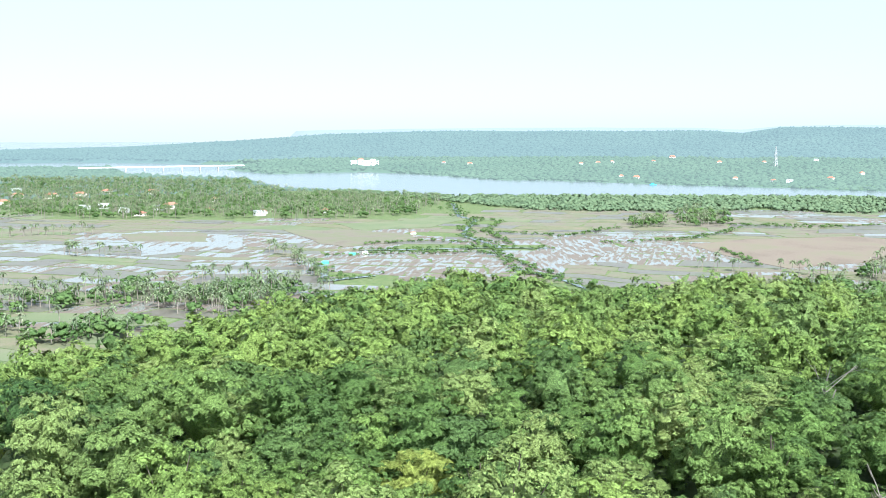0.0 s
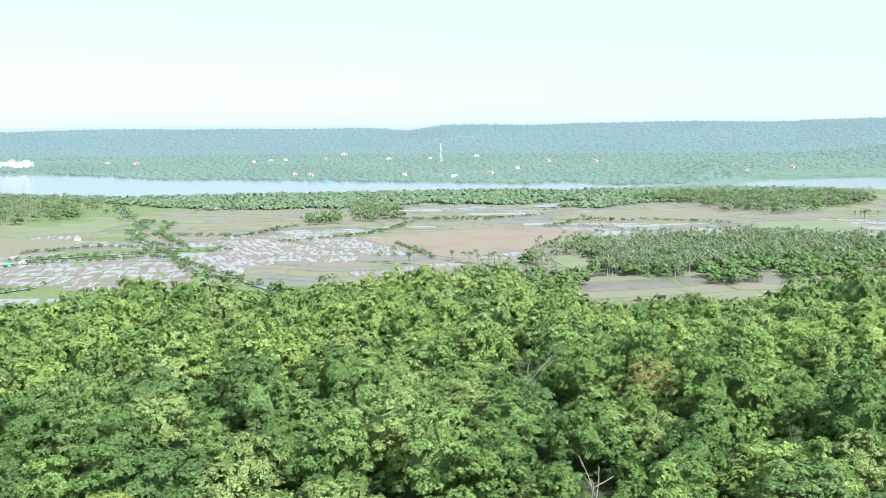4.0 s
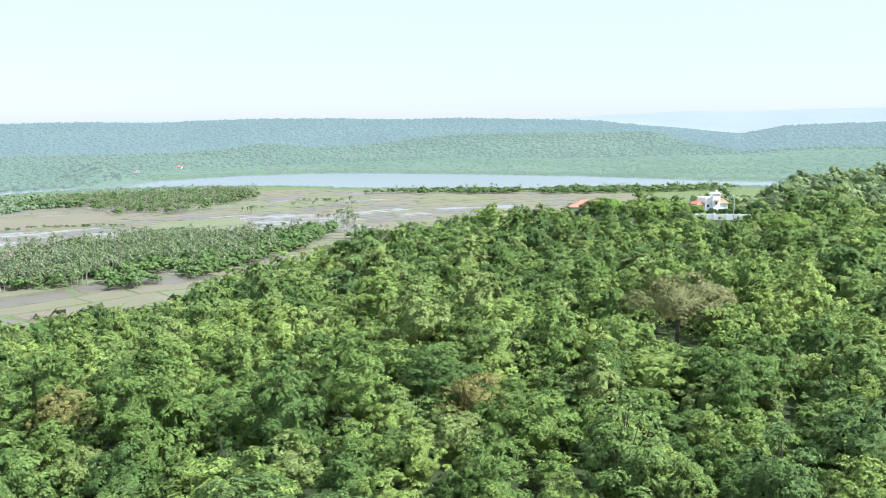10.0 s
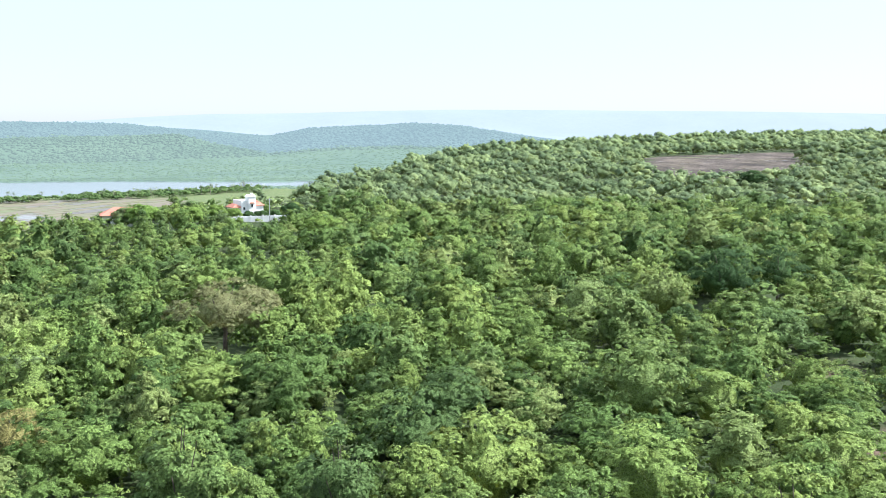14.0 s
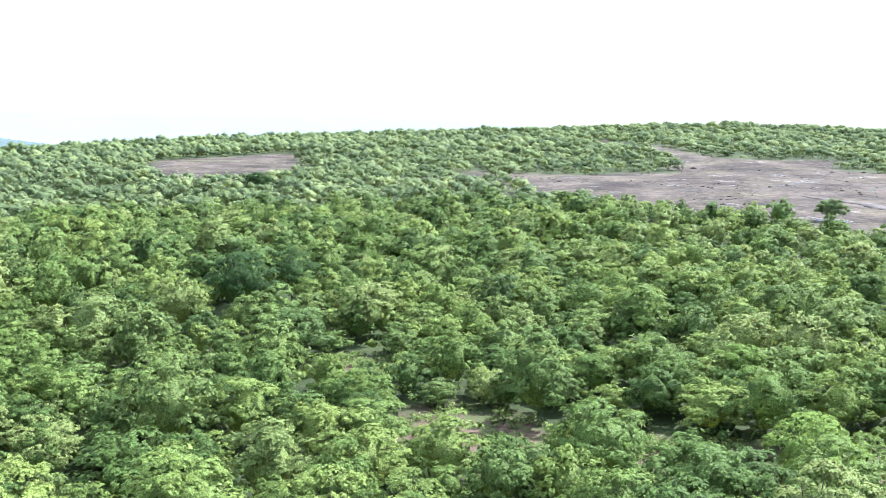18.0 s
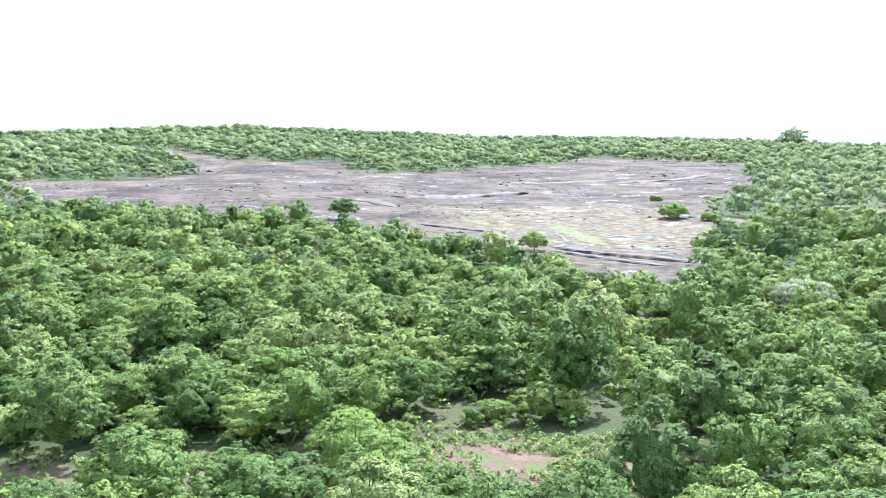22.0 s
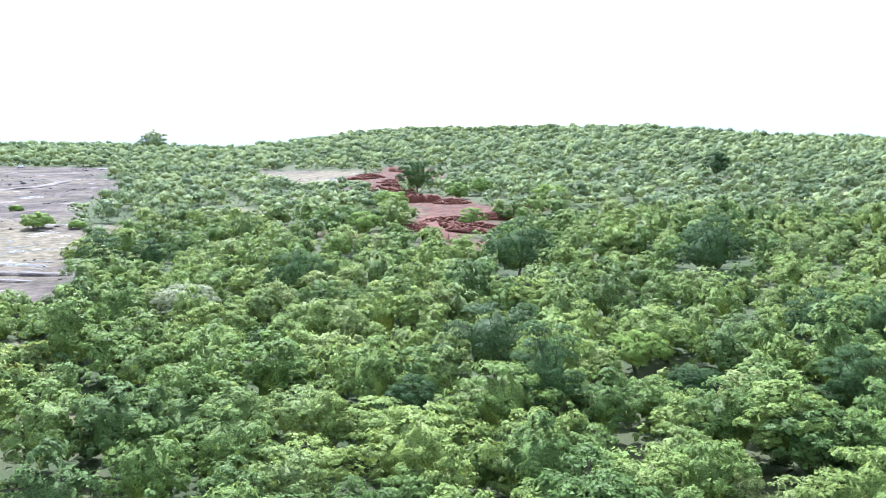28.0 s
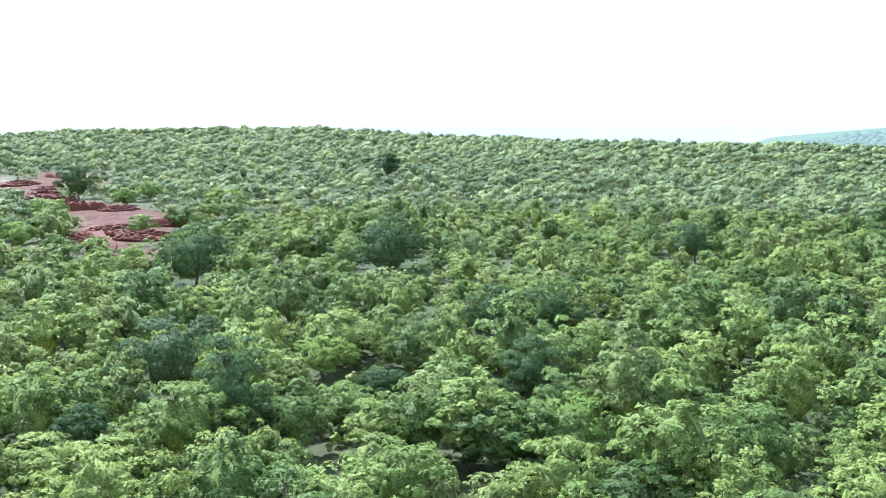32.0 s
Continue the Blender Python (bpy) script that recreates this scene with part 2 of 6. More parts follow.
def wave(x, y, s, seed=0.0):
    """Cheap smooth noise in -1..1, for arrays."""
    x, y = x / s + seed * 3.1, y / s + seed * 7.7
    return (np.sin(x + 1.7 * np.sin(0.7 * y + seed)) + np.sin(1.3 * y + 1.9 * np.sin(0.6 * x + 2 + seed)) + np.sin(0.8 * x - 1.1 * y + 1.3 * np.sin(1.7 * x))) / 3


NEAR_BANK = ((-640, 1990), (-357, 1800), (-271, 1563), (-197, 1536), (-69, 1440), (13, 1386), (171, 1378), (324, 1368), (472, 1360), (573, 1333),
             (644, 1300), (731, 1347), (846, 1362), (950, 1310), (1029, 1259), (1114, 1162), (1140, 1040), (1222, 904), (1340, 760), (1446, 670), (1545, 572), (1640, 300), (1660, -200))
FAR_BANK = ((1950, -200), (1800, 300), (1665, 640), (1640, 930), (1590, 1080), (1500, 1300), (1440, 1380), (1283, 1455), (1051, 1452), (889, 1425), (767, 1436), (743, 1531), (690, 1520),
            (648, 1504), (537, 1590), (420, 1640), (327, 1700), (219, 1768), (89, 1815), (-15, 1962), (-162, 2110), (-360, 2020), (-460, 2180), (-420, 2420), (-900, 2600), (-1500, 2500), (-1500, 2200), (-760, 2260))
SHORE = NEAR_BANK + FAR_BANK


def inside(poly, x, y):
    x, y = np.asarray(x, float), np.asarray(y, float)
    hit = np.zeros(x.shape, bool)
    for (x0, y0), (x1, y1) in zip(poly, poly[1:] + poly[:1]):
        if y0 != y1:
            hit ^= ((y0 > y) != (y1 > y)) & (x < (x1 - x0) * (y - y0) / (y1 - y0) + x0)
    return hit


def edge_distance(poly, x, y):
    x, y = np.asarray(x, float), np.asarray(y, float)
    best = np.full(x.shape, 1e9)
    for (x0, y0), (x1, y1) in zip(poly, poly[1:] + poly[:1]):
        dx, dy = x1 - x0, y1 - y0
        k = np.clip(((x - x0) * dx + (y - y0) * dy) / (dx * dx + dy * dy + 1e-9), 0, 1)
        best = np.minimum(best, np.hypot(x - x0 - k * dx, y - y0 - k * dy))
    return best


def ground_z(x, y):
    x, y = np.asarray(x, float), np.asarray(y, float)
    a, r = heading(x, y), np.hypot(x - CX, y - CY)
    d, g = table(RIM, a), table(RIM, a, 2)
    t = np.clip((r - 110) / (d - 110), 0, 1)
    top = 73 + (g - 73) * t ** 1.4 + wave(x, y, 60, 1) * 1.2 * step(120, 300, r)
    fall = np.where(d > 500, 900, np.where(a < 30, 210, 230))
    z = top * (1 - step(0, 1, (r - d) / fall)) + 1.5 * step(0, 1, (r - d) / fall)
    ra = table(RIDGE_A, a) * (0.16 * step(1900, 2300, r) * step(66, 50, a) + 0.84 * step(2350, 3300, r)) * (1 + 0.06 * wave(x, y, 160, 2))
    foot = table(RIDGE_B, a)
    rb = table(RIDGE_B, a, 2) * step(foot, foot + 450, r) * (1 + 0.05 * wave(x, y, 110, 3)) * (1 - 0.5 * step(foot + 480, foot + 900, r))
    rd = table(RIDGE_D, a) * step(1150, 1700, r)
    rc = table(RIDGE_C, a) * step(3700, 4600, r)
    z = np.maximum(z, np.maximum(np.maximum(ra, rb), np.maximum(rc, rd)))
    z = z + 34 * np.exp(-((x - 1000) ** 2 + (y - 1500) ** 2) / 46 ** 2)  # wooded hillock across the river
    wet = inside(SHORE, x, y)
    sea = (a < -5) & (r > 2700) & (table(RIDGE_A, a) < 50) & (r > 3500)
    return np.where(wet | sea, -2.0, z)


ROCKS = (
    ((340, -147), (279, -159), (261, -180), (233, -176), (214, -181), (197, -183), (178, -178), (155, -170), (137, -160), (125, -154),
     (115, -163), (139, -208), (162, -253), (156, -274), (141, -273), (168, -294), (186, -296), (198, -313), (229, -387), (228, -409), (260, -476), (288, -503),
     (332, -611), (387, -587), (462, -595), (416, -513), (417, -430), (409, -383), (418, -354), (444, -340), (478, -381), (491, -346), (515, -314), (570, -338), (575, -324), (463, -256), (476, -235)),
    ((216, -554), (238, -614), (171, -573), (147, -551), (128, -467), (124, -428), (145, -454), (184, -490)),
    ((556, 11), (727, -5), (730, -44), (739, -110), (521, -75), (501, -40), (494, -17)),
    ((500, -118), (524, -171), (481, -199), (462, -256), (506, -284), (571, -319), (668, -316), (772, -369), (629, -347), (525, -322), (325, -190), (300, -163), (340, -147), (384, -150), (440, -133), (480, -118)))
REDS = (((125, -426), (144, -530), (144, -561), (133, -564), (101, -547), (91, -485), (104, -457), (95, -413), (69, -386), (52, -360), (35, -356),
         (33, -350), (48, -327), (44, -236), (60, -245), (80, -343), (94, -373), (112, -413)), ((101, -294), (97, -306), (84, -276), (86, -268)))
BARE = ((110, -18, 10), (143, -15, 6), (93, -41, 8), (78, -60, 11), (67, -70, 8), (104, -127, 9), (75, -94, 7), (101, -32, 5), (118, -300, 8), (150, -350, 10), (170, -420, 9), (140, -400, 8), (200, -470, 10), (75, -330, 8), (30, -300, 6))


def land_mask(x, y):
    """How rocky, how red and how bare the ground is, 0..1."""
    j = wave(x, y, 9, 4) * 6 + wave(x, y, 3.1, 5) * 2
    rock, red = (np.max([np.where(inside(p, x, y), 1, -1) * edge_distance(p, x, y) for p in ps], 0) + j for ps in (ROCKS, REDS))
    red = red + wave(x, y, 6.5, 7) * 7
    bare = np.full(np.shape(x), -9.0)
    for bx, by, br in BARE:
        bare = np.maximum(bare, br - np.hypot(x - bx, y - by) + j * 0.3)
    return step(-3, 3, rock), step(-3, 3, red), step(-1.5, 1.5, bare)


def mesh_of(name, verts, faces, material, tint=None, smooth=False, facing=None):
    """A mesh from arrays; faces: an (n, 3) or (n, 4) array, or several such arrays."""
    me = bpy.data.meshes.new(name)
    groups = faces if isinstance(faces, list) else [faces]
    groups = [np.asarray(f, np.int32) for f in groups if len(f)]
    loops = np.concatenate([f.ravel() for f in groups])
    sizes = np.concatenate([np.full(len(f), f.shape[1], np.int32) for f in groups])
    starts = np.concatenate([[0], np.cumsum(sizes)[:-1]]).astype(np.int32)
    me.vertices.add(len(verts))
    me.vertices.foreach_set("co", np.asarray(verts, np.float32).ravel())
    me.loops.add(len(loops))
    me.loops.foreach_set("vertex_index", loops)
    me.polygons.add(len(sizes))
    me.polygons.foreach_set("loop_start", starts)
    me.polygons.foreach_set("loop_total", sizes)
    if smooth:
        me.polygons.foreach_set("use_smooth", np.ones(len(sizes), bool))
    if tint is not None:
        at = me.attributes.new("tint", "FLOAT", "FACE")
        at.data.foreach_set("value", np.asarray(tint, np.float32))
    if facing is not None:
        me.attributes.new("facing", "FLOAT_VECTOR", "POINT").data.foreach_set("vector", np.asarray(facing, np.float32).ravel())
    me.update(calc_edges=True)
    if material:
        me.materials.append(material)
    return me


# one sheet of ground out to the horizon
ANG = np.radians(np.concatenate([np.arange(-40, 228, 0.7), np.arange(228, 319, 4.0)]))
RAD = np.concatenate([np.arange(0.5, 60, 12), np.arange(60, 950, 7.0), np.geomspace(956, 4950, 110)])
gx = CX + RAD[:, None] * np.sin(ANG)[None]
gy = CY + RAD[:, None] * np.cos(ANG)[None]
gz = ground_z(gx, gy)
nr, na = gx.shape
ii = np.arange(nr - 1)[:, None] * na + np.arange(na)[None]
jj = np.arange(nr - 1)[:, None] * na + (np.arange(na)[None] + 1) % na
quads = np.stack([ii, jj, jj + na, ii + na], -1).reshape(-1, 4)[:, ::-1]

g_mat, gn, gl, gb = mat("ground", 0.9, 0, 0.2)
soil = noise_tex(gn, gl, 0.35, 8, 0.65)
broad = noise_tex(gn, gl, 0.02, 5)
fine = noise_tex(gn, gl, 2.2, 6, 0.7)
base = ramp(gn, [(0.3, (0.024, 0.042, 0.012)), (0.5, (0.036, 0.058, 0.018)), (0.7, (0.058, 0.066, 0.028))])
gl.new(broad.outputs[0], base.inputs[0])
rockc = ramp(gn, [(0.40, (0.020, 0.016, 0.014)), (0.47, (0.044, 0.036, 0.030)), (0.53, (0.074, 0.061, 0.050)), (0.60, (0.118, 0.098, 0.080))])
gl.new(mathn(gn, gl, "ADD", mathn(gn, gl, "MULTIPLY", soil.outputs[0], 0.42), mathn(gn, gl, "MULTIPLY", noise_tex(gn, gl, 0.04, 8, 0.62).outputs[0], 0.58)), rockc.inputs[0])
mossy = ramp(gn, [(0.5, (0.0, 0.0, 0.0)), (0.75, (0.9, 0.9, 0.9))])
silt = gn.new("ShaderNodeAttribute")
silt.attribute_name = "silt"
gl.new(mathn(gn, gl, "ADD", noise_tex(gn, gl, 0.035, 7, 0.65).outputs[0], mathn(gn, gl, "MULTIPLY", silt.outputs["Fac"], 0.28)), mossy.inputs[0])
pale = ramp(gn, [(0.36, (0.065, 0.060, 0.033)), (0.5, (0.118, 0.102, 0.064)), (0.64, (0.185, 0.155, 0.108))])
gl.new(soil.outputs[0], pale.inputs[0])
rocky = mixc(gn, gl, mossy.outputs[0], rockc.outputs[0], pale.outputs[0])
redc = ramp(gn, [(0.36, (0.026, 0.011, 0.007)), (0.5, (0.068, 0.025, 0.014)), (0.66, (0.118, 0.060, 0.036))])
gl.new(soil.outputs[0], redc.inputs[0])
barec = ramp(gn, [(0.36, (0.080, 0.125, 0.034)), (0.45, (0.100, 0.105, 0.045)), (0.51, (0.118, 0.084, 0.058)), (0.66, (0.158, 0.110, 0.082))])
gl.new(soil.outputs[0], barec.inputs[0])
low = gn.new("ShaderNodeAttribute")
low.attribute_name = "plain"
meadow = ramp(gn, [(0.4, (0.078, 0.118, 0.042)), (0.6, (0.122, 0.148, 0.062))])
gl.new(soil.outputs[0], meadow.inputs[0])
col = mixc(gn, gl, low.outputs["Fac"], base.outputs[0], meadow.outputs[0])
for key, c in (("bare", barec), ("rock", rocky), ("red", redc)):
    at = gn.new("ShaderNodeAttribute")
    at.attribute_name = key
    edge = mathn(gn, gl, "MULTIPLY", mathn(gn, gl, "ADD", at.outputs["Fac"], mathn(gn, gl, "MULTIPLY", mathn(gn, gl, "SUBTRACT", fine.outputs[0], 0.5), 0.9)), 1.0, True)
    col = mixc(gn, gl, edge, col, c if c is rocky else c.outputs[0])
gl.new(col, gb.inputs["Base Color"])
# a film of water lies on parts of the rock
wetness = noise_tex(gn, gl, 0.06, 7, 0.7)
film = ramp(gn, [(0.60, (0.95, 0.95, 0.95)), (0.63, (0.35, 0.35, 0.35)), (0.69, (0.12, 0.12, 0.12))])
gl.new(wetness.outputs[0], film.inputs[0])
at = gn.new("ShaderNodeAttribute")
at.attribute_name = "rock"
gl.new(mixc(gn, gl, at.outputs["Fac"], (0.9, 0.9, 0.9), film.outputs[0]), gb.inputs["Roughness"])
bump(gn, gl, mathn(gn, gl, "ADD", fine.outputs[0], mathn(gn, gl, "MULTIPLY", soil.outputs[0], 2.0)), gb, 0.7, 0.35)
fr_ = np.hypot(gx - CX, gy - CY)
fa_ = heading(gx, gy)
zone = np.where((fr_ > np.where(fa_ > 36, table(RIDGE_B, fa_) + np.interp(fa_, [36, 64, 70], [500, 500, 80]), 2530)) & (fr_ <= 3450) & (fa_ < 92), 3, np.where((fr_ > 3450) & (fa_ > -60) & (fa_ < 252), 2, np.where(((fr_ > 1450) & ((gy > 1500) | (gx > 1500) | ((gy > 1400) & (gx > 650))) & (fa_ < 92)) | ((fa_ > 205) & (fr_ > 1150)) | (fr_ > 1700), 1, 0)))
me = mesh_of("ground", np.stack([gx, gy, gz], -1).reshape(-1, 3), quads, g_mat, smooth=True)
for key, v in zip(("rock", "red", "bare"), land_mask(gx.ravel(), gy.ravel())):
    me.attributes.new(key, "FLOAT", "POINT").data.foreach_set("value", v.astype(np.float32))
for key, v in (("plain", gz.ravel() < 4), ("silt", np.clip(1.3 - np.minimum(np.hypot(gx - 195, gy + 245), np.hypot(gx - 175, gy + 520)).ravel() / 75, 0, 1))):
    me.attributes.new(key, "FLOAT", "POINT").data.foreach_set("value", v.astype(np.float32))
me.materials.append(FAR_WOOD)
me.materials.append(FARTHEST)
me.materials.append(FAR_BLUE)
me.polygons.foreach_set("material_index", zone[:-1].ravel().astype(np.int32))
tagged(new("ground", me), "green hill and laterite plateau above a river plain", "ground", kind="structure")

# the river and the sea
bm = bmesh.new()
bmesh.ops.create_grid(bm, x_segments=4, y_segments=4, size=3000)
for v in bm.verts:
    v.co.x, v.co.y = v.co.x * 0.95 + 0, v.co.y * 0.9 + 2300
wm = bpy.data.meshes.new("river")
bm.to_mesh(wm)
bm.free()
wm.materials.append(RIVER)
river = tagged(new("water", wm), "calm pale blue tidal river between mangrove banks", "river", kind="structure")
river.location.z = -0.4


# ------------------------------------------------ foliage kit
rng = np.random.default_rng(7)


def leaf_blades(centres, normals, size, r, corners=4):
    """Folded diamond blades (4 corners) or simple pointed ones (3) round the centres."""
    n = len(centres)
    t = r.normal(size=(n, 3))
    t -= normals * (t * normals).sum(1)[:, None]
    t /= np.linalg.norm(t, axis=1)[:, None] + 1e-9
    b = np.cross(normals, t)
    s = size * r.uniform(0.6, 1.35, n)[:, None]
    if corners == 4:
        v = np.stack([centres - t * s * 0.62, centres + b * s * 0.42 + normals * s * 0.12,
                      centres + t * s * 0.62, centres - b * s * 0.42 + normals * s * 0.12], 1)
    else:
        v = np.stack([centres - t * s * 0.55 + b * s * 0.5, centres + t * s * 0.8, centres - t * s * 0.45 - b * s * 0.55], 1)
    return v.reshape(-1, 3), np.arange(corners * n).reshape(-1, corners)


def dome(seg, rings, r, jitter):
    """A lumpy closed dome of unit radius."""
    vs, fs = [], []
    for i in range(rings + 1):
        p = math.pi * (0.02 + 0.80 * i / rings)
        for j in range(seg):
            q = 2 * math.pi * j / seg + i * 0.4
            k = 1 + r.uniform(-jitter, jitter)
            vs.append((math.sin(p) * math.cos(q) * k, math.sin(p) * math.sin(q) * k, math.cos(p) * k))
    for i in range(rings):
        for j in range(seg):
            a, b = i * seg + j, i * seg + (j + 1) % seg
            fs.append((a, a + seg, b + seg, b))
    return np.array(vs), np.array(fs)


def crown(seed, leaves, size, lobes, radius=3.2, height=6.6, spread=1.0, low=0.42, cores=0, flat=0.62):
    """A crown of many small flattened lobes over an uneven egg shape, each topped with tufts of pointed blades; its foot is at z = 0.
    Returns vertices, faces, the way that each blade faces, and the lobes' centres."""
    r = np.random.default_rng(seed)
    cs, rs = [], []
    p2, p3, e2, e3 = r.uniform(0, 6.28), r.uniform(0, 6.28), r.uniform(0.08, 0.24), r.uniform(0.05, 0.18)
    for k in range(lobes):
        u = 1 - 1.42 * (k + 0.5) / lobes + r.uniform(-0.08, 0.08)
        q, c = k * 2.4 + r.uniform(-0.5, 0.5), math.sqrt(max(0, 1 - u * u))
        out = radius * spread * (1 + e2 * math.sin(2 * q + p2) + e3 * math.sin(3 * q + p3))
        m = r.uniform(0.62, 0.98)
        cs.append((math.cos(q) * c * out * m, math.sin(q) * c * out * m, height * (low + (0.50 if u > 0 else 0.42) * u * r.uniform(0.72, 1.08))))
        rs.append(radius * r.uniform(0.55, 1.15) * 1.55 / math.sqrt(lobes))
    cs, rs = np.array(cs), np.array(rs)
    w = rs ** 2 / (rs ** 2).sum()
    per = 5 if leaves > 300 else 3
    tufts = max(1, leaves // per)
    pick = r.choice(len(cs), tufts, p=w)
    mid = np.array([0, 0, height * 0.30])
    away = (cs[pick] - mid) / radius
    d = r.normal(size=(tufts, 3)) + away * 0.55
    d[:, 2] = np.abs(d[:, 2]) * 1.1 - 0.18
    d /= np.linalg.norm(d, axis=1)[:, None]
    p = cs[pick] + d * rs[pick][:, None] * np.array([1, 1, flat]) * r.uniform(0.86, 1.10, tufts)[:, None]
    out = d * np.array([1, 1, 1 / flat]) + away * np.array([1.0, 1.0, 0.8]) * 1.5 + np.array([0, 0, 0.1])
    p, d, out = np.repeat(p, per, 0), np.repeat(d, per, 0), np.repeat(out, per, 0)
    o = r.normal(size=p.shape) * np.array([1, 1, 0.55])
    o /= np.linalg.norm(o, axis=1)[:, None]
    p = p + o * size * 0.7
    nm = d * 0.6 + np.array([0, 0, 0.5]) + o * 0.28 + r.normal(size=p.shape) * 0.24
    nm /= np.linalg.norm(nm, axis=1)[:, None]
    v, f = leaf_blades(p, nm, size, r, 3)
    out = out / (np.linalg.norm(out, axis=1)[:, None] + 1e-9) + o * 0.35
    out /= np.linalg.norm(out, axis=1)[:, None]
    vs, fs, ws, n = [v], [f], [np.repeat(out, 3, 0)], len(v)
    inner = [(c, np.array([q, q, q * flat]) * 0.92, 5 if leaves > 150 else 4, 2) for c, q in list(zip(cs, rs))[:cores]]
    if leaves > 120:  # the dense middle of the crown
        inner.append((np.array([0, 0, height * low]), np.array([radius * 0.58 * spread, radius * 0.58 * spread, height * 0.33]), 6, 3))
    for c, q, seg, rings in inner:  # inner leaf masses
        dv, df = dome(seg, rings, r, 0.22)
        df = np.concatenate([df[:, :3], df[:, [0, 2, 3]]])
        vs.append(dv * q + c)
        fs.append(df + n)
        w_ = dv / np.linalg.norm(dv, axis=1)[:, None] * np.array([1, 1, 1 / flat]) + (c - mid) / radius * np.array([0.85, 0.85, 0.7])
        ws.append(w_ / np.linalg.norm(w_, axis=1)[:, None])
        n += len(dv)
    return np.concatenate(vs), np.concatenate(fs), np.concatenate(ws), cs


def scatter_mesh(name, protos, xs, ys, zs, scales, turns, picks, tints, material):
    """Many plants of a few kinds in one mesh."""
    V, F, T, N, n = [], [], [], [], 0
    for k, proto in enumerate(protos):
        pv, pf = proto[:2]
        m = np.nonzero(picks == k)[0]
        if not len(m):
            continue
        c, s = np.cos(turns[m])[:, None], np.sin(turns[m])[:, None]
        sc = scales[m]
        sc = sc if sc.ndim == 2 else np.stack([sc, sc, sc], 1)
        x = (pv[None, :, 0] * c - pv[None, :, 1] * s) * sc[:, :1] + xs[m][:, None]
        y = (pv[None, :, 0] * s + pv[None, :, 1] * c) * sc[:, 1:2] + ys[m][:, None]
        z = pv[None, :, 2] * sc[:, 2:3] + zs[m][:, None]
        V.append(np.stack([x, y, z], -1).reshape(-1, 3))
        F.append((pf[None] + (np.arange(len(m)) * len(pv))[:, None, None] + n).reshape(-1, pf.shape[1]))
        T.append(np.repeat(tints[m], len(pf)))
        if len(proto) > 2:
            w = proto[2]
            N.append(np.stack([w[None, :, 0] * c - w[None, :, 1] * s, w[None, :, 0] * s + w[None, :, 1] * c, np.repeat(w[None, :, 2], len(m), 0)], -1).reshape(-1, 3))
        n += len(m) * len(pv)
    return mesh_of(name, np.concatenate(V), F, material, np.concatenate(T), facing=np.concatenate(N) if N else None)


def spots(x0, x1, y0, y1, gap, r, jitter=0.55):
    """A jittered grid of places."""
    gx_, gy_ = np.meshgrid(np.arange(x0, x1, gap), np.arange(y0, y1, gap * 0.87))
    gx_ = gx_ + (np.arange(gx_.shape[0]) % 2)[:, None] * gap / 2
    n = gx_.size
    return gx_.ravel() + r.uniform(-1, 1, n) * gap * jitter, gy_.ravel() + r.uniform(-1, 1, n) * gap * jitter


def part(name, data, material, parent, label=""):
    """One mesh object under a thing or a part."""
    if isinstance(data, bmesh.types.BMesh):
        me_ = bpy.data.meshes.new(name)
        data.to_mesh(me_)
        data.free()
    else:
        me_ = data
    if material and not me_.materials:
        me_.materials.append(material)
    ob = new(name, me_)
    ob.parent = parent
    return tagged(ob, label)


